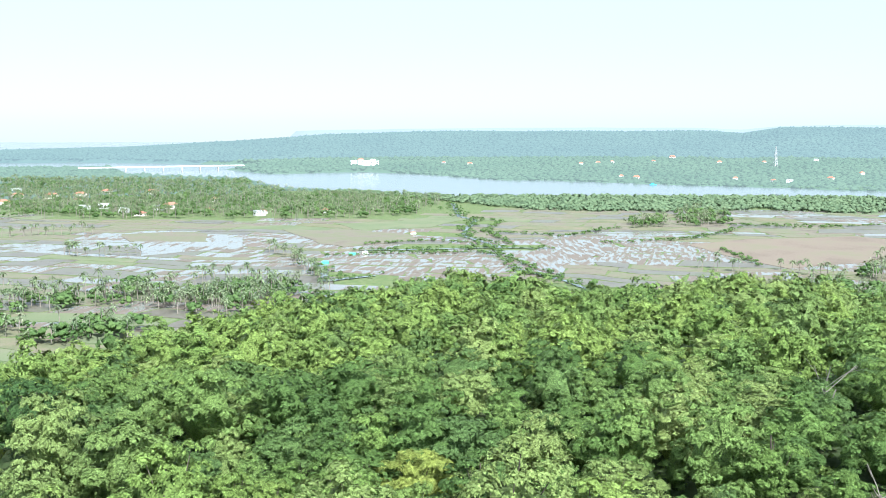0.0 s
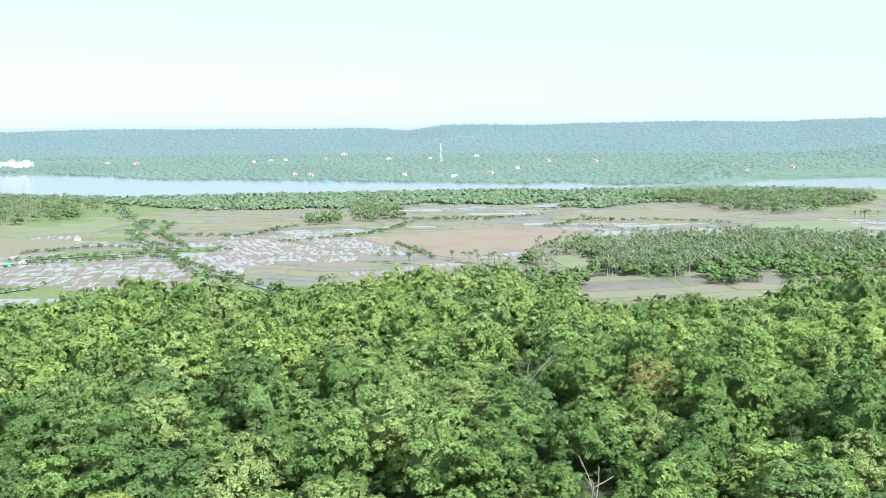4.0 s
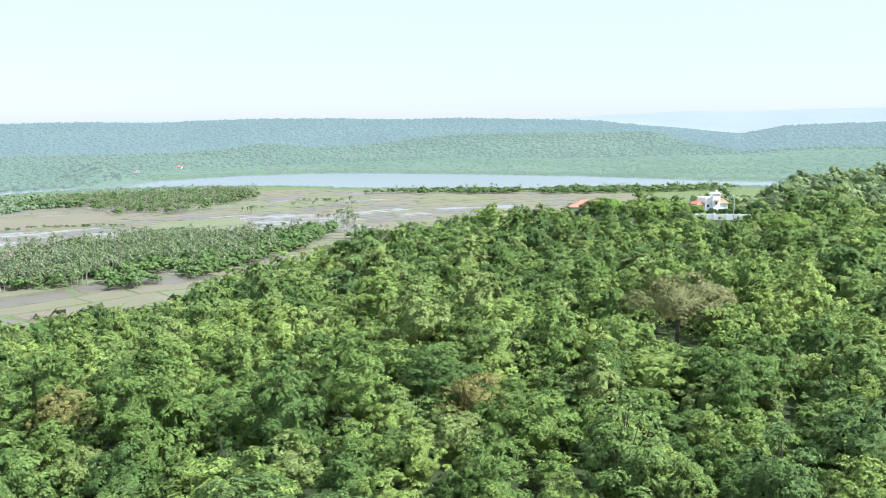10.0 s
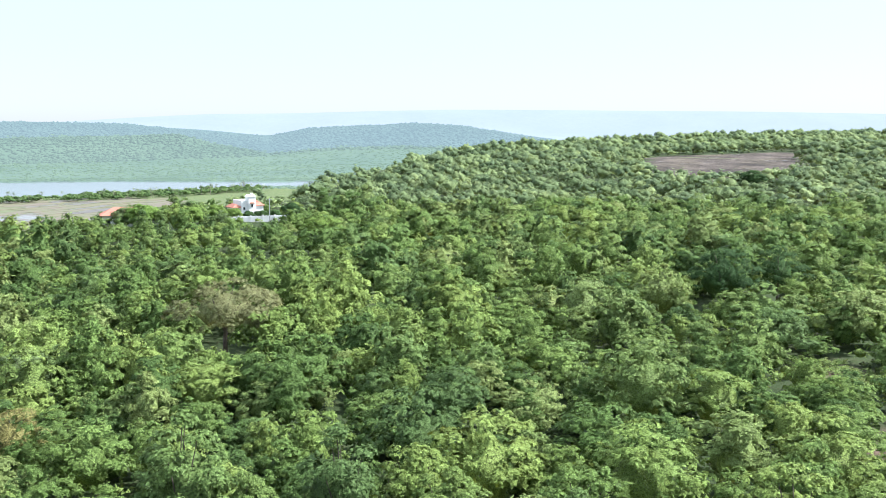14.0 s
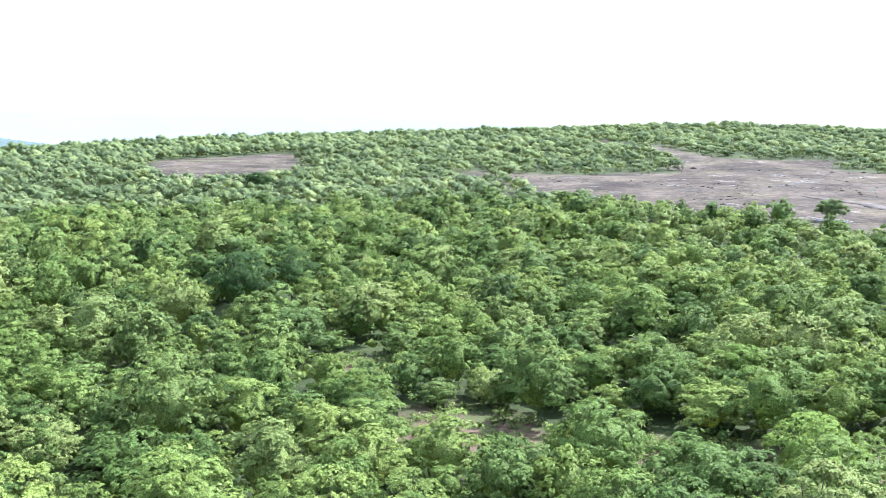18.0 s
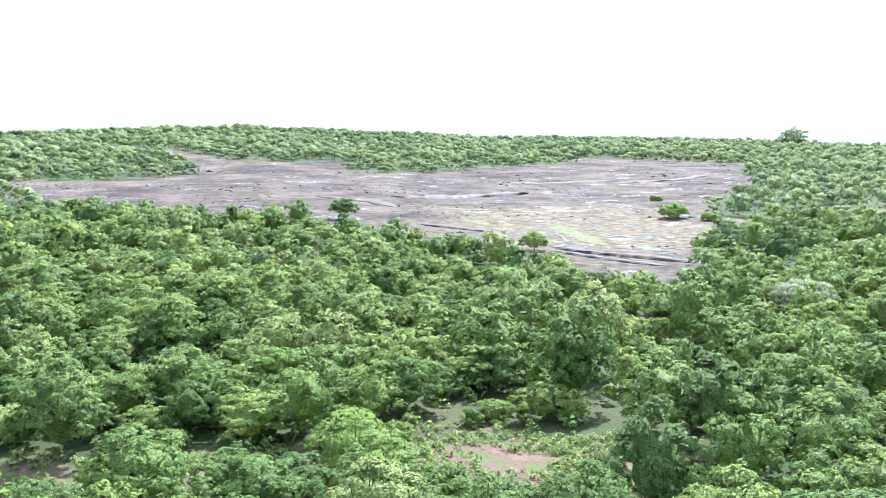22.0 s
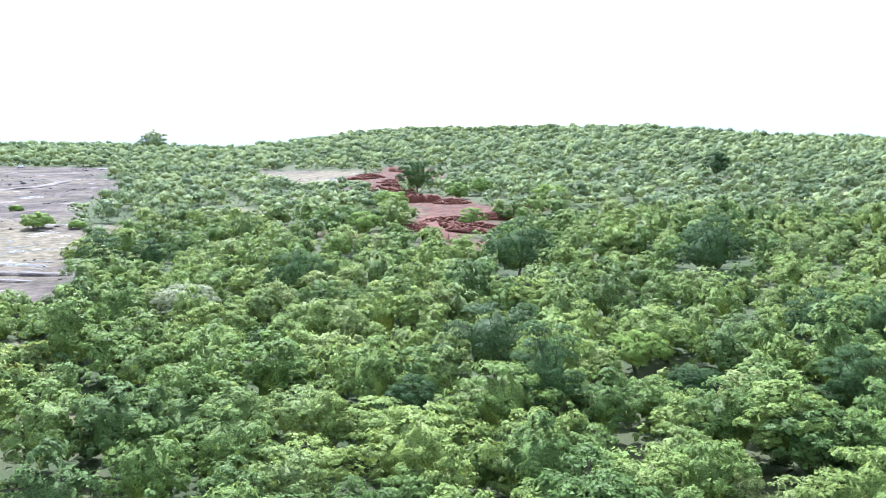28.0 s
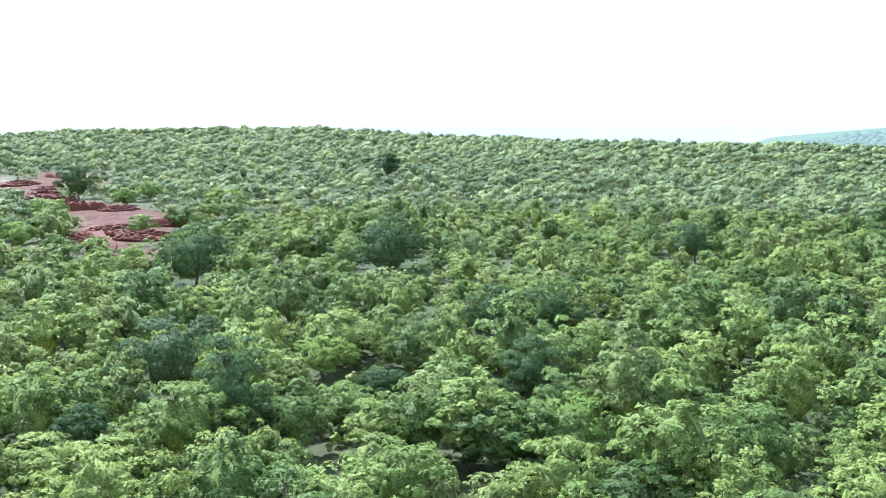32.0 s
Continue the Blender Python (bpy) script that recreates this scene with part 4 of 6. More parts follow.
CREEKS = (((12, 1290), (18, 1092), (36, 1054), (22, 960), (19, 906), (49, 822)), ((-70, 806), (-21, 811), (49, 822), (90, 815)), ((-46, 672), (-67, 659), (-78, 648), (-85, 702), (-94, 724)), ((60, 690), (85, 640), (95, 600)))


def near_line(lines, x, y):
    best = np.full(np.shape(x), 1e9)
    for ln in lines:
        for (x0, y0), (x1, y1) in zip(ln, ln[1:]):
            dx, dy = x1 - x0, y1 - y0
            k = np.clip(((x - x0) * dx + (y - y0) * dy) / (dx * dx + dy * dy), 0, 1)
            best = np.minimum(best, np.hypot(x - x0 - k * dx, y - y0 - k * dy))
    return best


def plot_mesh(w, d, seed, kind):
    """A field plot: a thin slab with an uneven outline and a low bund round it."""
    r = np.random.default_rng(seed)
    cr = [(sx_ * w / 2 + r.uniform(-1.5, 1.5), sy_ * d / 2 + r.uniform(-1.5, 1.5)) for sx_, sy_ in ((-1, -1), (1, -1), (1, 1), (-1, 1))]
    out = []
    for (x0, y0), (x1, y1) in zip(cr, cr[1:] + cr[:1]):
        for f in (0, 0.33, 0.66):
            out.append((x0 + (x1 - x0) * f + r.uniform(-0.6, 0.6), y0 + (y1 - y0) * f + r.uniform(-0.6, 0.6)))
    v = [(x, y, 0.16) for x, y in out] + [(x * 1.01, y * 1.01, -0.4) for x, y in out]
    m = len(out)
    me_ = bpy.data.meshes.new("plot")
    me_.from_pydata(v, [], [tuple(range(m))] + [(i, i + m, (i + 1) % m + m, (i + 1) % m) for i in range(m)])
    me_.materials.append(FIELD[kind])
    return me_


fields = tagged(new("paddy_fields"), "flooded, muddy and green paddy plots on the river plain", "field", kind="structure")
TURN = radians(-12)
v_rest, spare = {}, []
row_y = -200.0
while row_y < 1500:
    depth = rng.uniform(13, 32)
    px = -900 + rng.uniform(0, 50)
    while px < 1500:
        w = rng.uniform(28, 85)
        u, v = px + w / 2, row_y + depth / 2
        x, y = u * math.cos(TURN) - v * math.sin(TURN), u * math.sin(TURN) + v * math.cos(TURN)
        if inside(PLAIN, x, y) and near_line(CREEKS, x, y) > 10 and ground_z(x, y) < 2.2 and ground_z(x, y) > 0:
            spare.append((math.hypot(x, y), x, y, w, depth))
        px += w
    row_y += depth
spare.sort()
for i, (dist, x, y, w, depth) in enumerate(spare):
    d2 = np.hypot(SEED_XY[:, 0] - x, (SEED_XY[:, 1] - y) * 1.3) + rng.uniform(-32, 32, len(SEED_XY))
    d2[17:25] -= 4
    kind = SEED_K[int(np.argmin(d2))]
    if kind == "flood":
        kind = ("flood", "flood", "flood", "rows", "moist")[int(rng.integers(5))]
    elif kind == "green":
        kind = ("green", "green", "mud", "rows", "moist", "fallow")[int(rng.integers(6))]
    elif kind in ("mud", "tan"):
        kind = (kind, kind, kind, "moist", "moist", "fallow", "mud")[int(rng.integers(7))]
    place = Matrix.Translation((x, y, 1.5 + rng.uniform(0, 0.12))) @ Matrix.Rotation(TURN + rng.uniform(-0.03, 0.03), 4, "Z")
    me = plot_mesh(w - 2.2, depth - 2.2, i, kind)
    for v in me.vertices:  # the bunds follow old creeks, not a ruler
        g = place @ v.co
        v.co += Vector((30 * float(wave(g.x, g.y, 90, 11)) + 9 * float(wave(g.x, g.y, 31, 4)), 24 * float(wave(g.x, g.y, 75, 14)) + 7 * float(wave(g.x, g.y, 27, 6)), 0))
    if i < 300:
        ob = new("plot", me)
        ob.matrix_basis = place
        ob.parent = fields
    else:  # the farther plots lie joined by crop
        v_rest.setdefault(kind, []).append((me, place))
for kind, items in v_rest.items():
    bm = bmesh.new()
    for me, place in items:
        me.transform(place)
        bm.from_mesh(me)
        bpy.data.meshes.remove(me)
    tagged(part("plots", bm, FIELD[kind], fields), kind="stuff")


BIG = (  # broad single fields, laid over the small plots
    ("tan", ((209, 842), (274, 880), (376, 899), (420, 855), (410, 813), (338, 755), (313, 732), (247, 707), (233, 747))),
    ("green", ((324, 695), (355, 689), (315, 614), (304, 646))), ("green", ((-108, 1013), (-4, 1069), (18, 1051), (-13, 982), (-80, 957))),
    ("mud", ((-158, 964), (-79, 949), (-31, 921), (-24, 875), (-84, 830), (-106, 851))), ("rows", ((67, 780), (111, 884), (148, 870), (139, 800), (93, 728), (80, 673), (61, 716))),
    ("flood", ((-271, 867), (-184, 901), (-166, 819), (-202, 804), (-238, 774))), ("mud", ((-304, 923), (-250, 948), (-221, 927), (-208, 861), (-278, 868))),
    ("mud", ((440, 960), (520, 1010), (640, 1000), (700, 950), (600, 900), (500, 905))), ("green", ((560, 800), (640, 850), (720, 830), (680, 770))))
for i, (kind, poly) in enumerate(BIG):
    q = np.random.default_rng(900 + i)
    cx_, cy_ = np.mean(poly, 0)
    rim_ = []
    for (x0, y0), (x1, y1) in zip(poly, poly[1:] + poly[:1]):
        rim_ += [(x0 + (x1 - x0) * f - cx_ + q.normal() * 1.5, y0 + (y1 - y0) * f - cy_ + q.normal() * 1.5) for f in (0, 0.25, 0.5, 0.75)]
    m_ = len(rim_)
    me = bpy.data.meshes.new("field")
    me.from_pydata([(x, y, 0.0) for x, y in rim_] + [(x, y, -0.7) for x, y in rim_], [], [tuple(range(m_))[::-1]] + [(i_, (i_ + 1) % m_, (i_ + 1) % m_ + m_, i_ + m_) for i_ in range(m_)])
    bm = bmesh.new()
    bm.from_mesh(me)
    bmesh.ops.recalc_face_normals(bm, faces=bm.faces[:])
    ob = part("field", bm, FIELD[kind], fields)
    ob.location = (cx_, cy_, 1.9 + 0.02 * i)


def ribbon(name, line, width, z, material, label, category, seed=0, follow=False, kind="structure", parent=None):
    """Water or a path along a line, of uneven width."""
    r = np.random.default_rng(seed)
    pts = []
    for (x0, y0), (x1, y1) in zip(line, line[1:]):
        m = max(2, int(math.hypot(x1 - x0, y1 - y0) / (width * 0.8)))
        pts += [(x0 + (x1 - x0) * k / m, y0 + (y1 - y0) * k / m) for k in range(m)]
    pts.append(line[-1])
    vs = []
    for i, (x, y) in enumerate(pts):
        x0, y0 = pts[max(0, i - 1)]
        x1, y1 = pts[min(len(pts) - 1, i + 1)]
        d = math.hypot(x1 - x0, y1 - y0) or 1
        nx, ny = -(y1 - y0) / d, (x1 - x0) / d
        end = min(1, 0.25 + i / 2, 0.25 + (len(pts) - 1 - i) / 2)
        wl, wr, sh = width * end * r.uniform(0.3, 0.7), width * end * r.uniform(0.3, 0.7), r.normal() * width * 0.12
        for s_ in (wl + sh, -wr + sh):
            qx, qy = x + nx * s_, y + ny * s_
            vs.append((qx, qy, (float(ground_z(qx, qy)) if follow else 0) + z))
    fs = [(2 * i, 2 * i + 1, 2 * i + 3, 2 * i + 2) for i in range(len(pts) - 1)]
    ob = new(name, mesh_of(name, vs, np.array(fs), material))
    if parent:
        ob.parent = parent
        return ob
    return tagged(ob, label, category, kind=kind)


for k, (ln, w) in enumerate(zip(CREEKS, (4.5, 3.5, 5, 3.5))):
    ribbon("creek", ln, w, 2.1, RIVER, "pale winding tidal creek among the fields", "creek", k)
ribbon("pond", ((478, 1085), (505, 1095), (535, 1108)), 26, 2.1, RIVER, "small bright pond on the river plain", "pond", 9)


# palms
def palm_mesh(seed, h=9.5, fronds=13, spread=3.4, joints=(0.05, 0.4, 0.75, 1.0)):
    r = np.random.default_rng(seed)
    vs, fs, n = [], [], 0
    lean = r.normal(size=2) * 0.7
    for k, f in enumerate((0, 0.5, 1)):
        rad = 0.24 - 0.1 * f
        for j in range(4):
            vs.append((lean[0] * f * f + rad * math.cos(j * 1.57), lean[1] * f * f + rad * math.sin(j * 1.57), h * f - 0.3 * (f == 0)))
        if k:
            fs += [(n - 4 + j, n - 4 + (j + 1) % 4, n + (j + 1) % 4, n + j) for j in range(4)]
        n += 4
    trunk = (np.array(vs), np.array(fs))
    vs, fs, n = [], [], 0
    for k in range(fronds):
        q, rise = k * 2.4 + r.uniform(-0.3, 0.3), 0.9 - 1.5 * (k / fronds) + r.uniform(-0.15, 0.15)
        c, s_ = math.cos(q), math.sin(q)
        for i, f in enumerate(joints):
            out, up = spread * f * (1 - 0.1 * max(0, rise)), spread * (rise * f - 0.75 * f * f)
            wd = 0.08 + 0.62 * math.sin(math.pi * f ** 0.8)
            for sd, dz in ((-1, -0.18), (0, 0.0), (1, -0.18)):
                vs.append((lean[0] + c * out - s_ * wd * sd, lean[1] + s_ * out + c * wd * sd, h + up + dz * (wd > 0.3)))
            if i:
                fs += [(n - 3, n - 2, n + 1, n), (n - 2, n - 1, n + 2, n + 1)]
            n += 3
    return trunk, (np.array(vs), np.array(fs))


palms = [palm_mesh(k, 8.5 + k * 0.6, 12, 3.2 + 0.15 * k) for k in range(4)]
grove_palms = [palm_mesh(20 + k, 8.5 + k * 0.7, 9, 3.5, (0.05, 0.55, 1.0)) for k in range(5)]
TRUNK = surface("palm_trunk", [(0.3, (0.20, 0.17, 0.14)), (0.7, (0.34, 0.30, 0.26))], 2, 0.9)
palm_models = []
for k, (tr, fr_) in enumerate(palms[:4]):
    root = tagged(new("palm_tree"), "tall coconut palm with drooping fronds beside the paddy fields", "palm", "scattered palms of the plain")
    part("trunk", mesh_of("trunk", *tr, TRUNK, smooth=True), None, root)
    part("fronds", mesh_of("fronds", *fr_, PALM), None, root)
    palm_models.append(root)


def along(line, gap, r, side=3.0):
    out = []
    for (x0, y0), (x1, y1) in zip(line, line[1:]):
        m = max(1, int(math.hypot(x1 - x0, y1 - y0) / gap))
        out += [(x0 + (x1 - x0) * (k + 0.5) / m + r.normal() * side, y0 + (y1 - y0) * (k + 0.5) / m + r.normal() * side) for k in range(m)]
    return out


PALM_LINES = (((-144, 808), (-115, 753), (-78, 644)), ((313, 716), (358, 688), (386, 643)), ((337, 750), (386, 706)), ((240, 691), (271, 653)), ((183, 709), (214, 690)),
              ((655, 694), (675, 670), (724, 665), (771, 719), (731, 724)), ((740, 849), (773, 846)), ((831, 861), (881, 857), (883, 800)), ((617, 704), (616, 657)),
              ((440, 893), (467, 861)), ((446, 985), (456, 971)), ((406, 792), (418, 783)), ((-176, 668), (-135, 651), (-110, 640)), ((-310, 800), (-290, 770), (-240, 780)), ((-430, 900), (-330, 930)))
single_palms = [p for ln in PALM_LINES for p in along(ln, 5.0, rng, 2.6)][:250]
for i, (x, y) in enumerate(single_palms):
    s_ = rng.uniform(0.8, 1.15)
    copy_thing(palm_models[i % 4], Matrix.Translation((x, y, float(ground_z(x, y)))) @ Matrix.Rotation(rng.uniform(0, 6.28), 4, "Z") @ Matrix.Diagonal((s_, s_, s_ * rng.uniform(0.85, 1.15), 1)))
for root in palm_models:
    for o in (*root.children_recursive, root):
        bpy.data.objects.remove(o)

GROVES = (  # outline, gap between palms, share of broad-leaved trees
    (((-242, 531), (-263, 578), (-211, 588), (-180, 558), (-142, 535), (-152, 587), (-194, 604), (-224, 573)), 7, 0.2),
    (((-209, 457), (-155, 483), (-161, 503), (-221, 483)), 6, 0.75),
    (((-123, 644), (-87, 632), (-70, 560), (-150, 560)), 6, 0.4),
    (((-483, 1073), (-792, 1769), (-349, 1727), (-261, 1504), (-147, 1400), (-3, 1328), (1, 1154), (-88, 1069), (-298, 1071)), 10.5, 0.3),
    (((279, 655), (311, 720), (382, 777), (399, 734), (484, 703), (408, 595), (339, 586), (305, 595), (342, 666), (321, 699), (291, 635)), 6.2, 0.35),
    (((429, 640), (526, 764), (621, 701), (586, 629), (500, 560), (420, 590)), 6.2, 0.4),
    (((633, 1153), (791, 1217), (962, 1169), (991, 1097), (915, 1008), (772, 940), (709, 925), (653, 958), (692, 1065), (630, 1102)), 9, 0.4),
    (((640, 580), (690, 580), (690, 610), (645, 610)), 6, 0.6),
    (((150, 545), (260, 545), (300, 590), (240, 640), (200, 600)), 7, 0.8),
    (((-297, 607), (-179, 639), (-83, 638), (-63, 589), (-76, 539), (-110, 517), (-142, 539), (-177, 550), (-263, 537)), 9.0, 0.3),
    (((-247, 503), (-165, 521), (-150, 478), (-207, 451), (-221, 448)), 7.5, 0.6),
    (((420, 777), (478, 772), (536, 749), (428, 609), (363, 572), (314, 586)), 7.5, 0.35),
    (((377, 593), (491, 680), (547, 664), (637, 683), (726, 688), (598, 595), (457, 546), (353, 517)), 7.0, 0.9),
    (((1050, 960), (1200, 850), (1400, 660), (1500, 580), (1420, 530), (1280, 640), (1100, 850)), 9, 0.85),
    (((263, 1117), (299, 1145), (320, 1103), (289, 993), (235, 983)), 8, 0.4), (((193, 1017), (242, 1064), (227, 983), (186, 963)), 8, 0.4))
gxs, gys, broad_ = [], [], []
for poly, gap, share in GROVES:
    xs_, ys_ = [p[0] for p in poly], [p[1] for p in poly]
    x, y = spots(min(xs_), max(xs_), min(ys_), max(ys_), gap, rng)
    k = inside(poly, x, y) & (0.6 * wave(x, y, 13, 4) + 0.9 * wave(x, y, 34, 2) + 0.03 * edge_distance(poly, x, y) > rng.uniform(-0.6, 0.7, len(x)))
    gxs.append(x[k]), gys.append(y[k]), broad_.append(rng.uniform(size=k.sum()) < share)
gxs, gys, broad_ = np.concatenate(gxs), np.concatenate(gys), np.concatenate(broad_)
k = ~broad_
n = k.sum()
zz, s, t_, p_ = ground_z(gxs[k], gys[k]), rng.uniform(0.75, 1.2, n), rng.uniform(0, 6.28, n), rng.integers(0, 5, n)
grove = tagged(new("palm_grove"), "dense coconut palm groves on the river plain", "palm grove", kind="stuff")
for nm, q, m_ in (("palm_trunks", 0, TRUNK), ("palm_fronds", 1, PALM)):
    part(nm, scatter_mesh(nm, [pp[q] for pp in grove_palms], gxs[k], gys[k], zz, s, t_, p_, rng.uniform(size=n), m_), None, grove)

# broad-leaved trees in the groves, hedges along the bunds and mangroves on the banks
HEDGES = (((408, 780), (465, 797)), ((527, 920), (600, 860)), ((547, 792), (614, 786)), ((405, 883), (443, 918), (481, 937), (514, 909)), ((231, 809), (233, 715)),
          ((-95, 770), (-33, 788), (0, 805)), ((-23, 785), (31, 793), (43, 768), (52, 702), (78, 647)), ((30, 1080), (60, 1040), (40, 940), (60, 840)), ((300, 1000), (400, 985)),
          ((36, 942), (112, 904), (171, 971)), ((291, 1001), (365, 969), (450, 1000)), ((136, 853), (220, 877), (292, 964)), ((-70, 847), (-12, 871), (32, 846), (61, 719), (83, 666)))
hx, hy = np.array([p for ln in HEDGES for p in along(ln, 3.2, rng, 2.2)] + [p for ln in CREEKS for p in along(ln, 3.0, rng, 5.5)]).T
bx, by = np.concatenate([gxs[broad_], hx]), np.concatenate([gys[broad_], hy])
hs = np.concatenate([rng.uniform(0.8, 1.5, broad_.sum()), rng.uniform(0.25, 0.6, len(hx))])
bush_protos = [crown(80 + k, 52, 1.1, 9, 3.8, 5.2, cores=5)[:3] for k in range(6)]
n = len(bx)
me = scatter_mesh("field_trees", bush_protos, bx, by, ground_z(bx, by) + 0.3 * hs, hs, rng.uniform(0, 6.28, n), rng.integers(0, 6, n), rng.uniform(size=n), FIELD_LEAF)
tagged(new("field_trees", me), "green trees and hedges among the fields", "trees", kind="stuff")

mx, my = spots(-760, 2750, 200, 2300, 8.5, rng)
d = near_line((NEAR_BANK,), mx, my)
width = np.interp(mx, [-700, -380, -250, -60, 20, 100, 600, 900, 1050, 1120, 1300, 1600], [120, 120, 40, 40, 110, 270, 280, 150, 40, 34, 50, 110])
d2 = near_line((FAR_BANK,), mx, my)
ma, mr = heading(mx, my), np.hypot(mx - CX, my - CY)
flats = (ma > 36) & (ma < 90) & (mr > 1500) & (mr < table(RIDGE_B, ma) + 40) & (d2 < d) & (rng.uniform(size=len(mx)) < 0.4)
side = ~inside(SHORE, mx, my) & (flats | (d < width * (0.8 + 0.2 * wave(mx, my, 30, 3))) | ((d2 < 75 + 20 * wave(mx, my, 40, 5)) & (mx > 640)))
mx, my = mx[side], my[side]
n = len(mx)
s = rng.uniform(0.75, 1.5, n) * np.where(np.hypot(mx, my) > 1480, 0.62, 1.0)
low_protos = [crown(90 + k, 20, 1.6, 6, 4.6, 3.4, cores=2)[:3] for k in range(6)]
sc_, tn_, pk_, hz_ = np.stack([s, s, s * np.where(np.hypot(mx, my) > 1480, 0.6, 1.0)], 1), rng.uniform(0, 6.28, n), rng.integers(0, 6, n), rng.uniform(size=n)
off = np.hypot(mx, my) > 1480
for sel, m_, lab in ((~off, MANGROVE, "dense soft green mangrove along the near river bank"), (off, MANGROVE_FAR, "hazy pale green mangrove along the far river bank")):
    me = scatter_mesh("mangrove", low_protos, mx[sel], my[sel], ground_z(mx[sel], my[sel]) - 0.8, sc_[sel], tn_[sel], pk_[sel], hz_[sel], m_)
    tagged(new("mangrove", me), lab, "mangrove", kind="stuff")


# ------------------------------------------------ trees that stand out
LOOKS = dict(
    yellow="pale yellow-green tree in full leaf in the hill forest", russet="thin tree with rusty yellow foliage in the forest", brown="broad tree with brownish fading foliage in the forest",
    dark="large dense dark green tree above the canopy", loose="grey-green tree with loose open foliage", blue="massive dark blue-green tree with glossy leaves",
    cone="tall dark tree hung with creepers to the ground", bright="fresh bright green full-leaved tree", silver="tree with pale silvery foliage in the forest")
for i, (x, y, r, h, b, kind) in enumerate(STANDOUT):
    far_off = math.hypot(x, y) > 300
    n_ = 2600 if far_off else (2400 if kind in ("russet", "loose") else 5200)
    ob = tree(500 + i, int(n_), (0.55 if far_off else 0.28) * max(1, r / 5) ** 0.6, 24 + int(r), r, h * (1.3 if kind in ("dark", "blue", "cone") and not far_off else 1.05), b * 0.7 - (0.0 if kind in ("dark", "blue", "cone") else 0.08) * h, SPECIAL[kind], LOOKS[kind], spread=0.85 if kind == "cone" else 1.0)
    ob.location = (x, y, float(ground_z(x, y)) - 0.1)

DEADWOOD = surface("dead_wood", [(0.3, (0.15, 0.13, 0.11)), (0.7, (0.29, 0.26, 0.23))], 4, 0.9)
CHARRED = surface("dark_bark", [(0.3, (0.03, 0.025, 0.022)), (0.7, (0.10, 0.08, 0.07))], 4, 0.9)


def dead_tree(x, y, h, seed, material, label):
    r = np.random.default_rng(seed)
    root = tagged(new("dead_tree"), label, "dead tree")
    tips = [(r.normal() * h * 0.16, r.normal() * h * 0.16, h * r.uniform(0.8, 1.15)) for _ in range(5)]
    part("trunk", mesh_of("trunk", *stem(h * 0.72, 0.13, seed), material, smooth=True), None, root)
    for tip in tips:
        a, b = np.array([0, 0, h * r.uniform(0.45, 0.7)]), np.array(tip)
        v, f = stem(float(np.linalg.norm(b - a)), 0.05, seed + 3, [r.normal(size=3) * 0.5 + np.array([0, 0, np.linalg.norm(b - a) * 1.1])])
        q = Vector(b - a).to_track_quat("Z", "Y").to_matrix()
        part("branch", mesh_of("branch", v @ np.array(q).T + a, f, material, smooth=True), None, root)
    root.location = (x, y, float(ground_z(x, y)))


dead_tree(43, 108, 7.2, 3, DEADWOOD, "bare pale grey leafless tree in the forest")
dead_tree(37, 80, 5.2, 5, DEADWOOD, "bleached white leafless branches above the canopy")
dead_tree(57, 80, 6.0, 8, CHARRED, "dark bare broken trunk in the forest")
dead_tree(72, 28, 6.4, 12, DEADWOOD, "bare grey branches showing between green crowns")

# ------------------------------------------------ buildings
WHITE = surface("white_paint", [(0.3, (0.72, 0.71, 0.69)), (0.7, (0.84, 0.84, 0.83))], 0.6, 0.6, 0.05, 0.01)
CREAM = surface("cream_paint", [(0.3, (0.66, 0.60, 0.50)), (0.7, (0.78, 0.73, 0.64))], 0.6, 0.7, 0.05, 0.01)
TILE = surface("orange_roof_tiles", [(0.3, (0.32, 0.12, 0.075)), (0.7, (0.45, 0.20, 0.14))], 1.2, 0.7, 0.4, 0.03)
GREYROOF = surface("grey_sheet_roof", [(0.3, (0.36, 0.36, 0.36)), (0.7, (0.52, 0.52, 0.51))], 0.8, 0.5)
GLASS = mat("dark_window_glass", 0.08, 0, 0.5)
GLASS[3].inputs["Base Color"].default_value = (0.03, 0.04, 0.045, 1)
GLASS = GLASS[0]
CONCRETE = surface("concrete", [(0.3, (0.42, 0.41, 0.39)), (0.7, (0.58, 0.57, 0.55))], 0.5, 0.8)


def boxes(*specs, bevel=0.04):
    """One mesh of boxes (x0, x1, y0, y1, z0, z1) with softened edges."""
    bm_ = bmesh.new()
    for x0, x1, y0, y1, z0, z1 in specs:
        g = bmesh.ops.create_cube(bm_, size=1)["verts"]
        for v in g:
            v.co = Vector(((x0 + x1) / 2 + v.co.x * (x1 - x0), (y0 + y1) / 2 + v.co.y * (y1 - y0), (z0 + z1) / 2 + v.co.z * (z1 - z0)))
    if bevel:
        bmesh.ops.bevel(bm_, geom=bm_.edges[:], offset=bevel, segments=1, affect="EDGES")
    return bm_


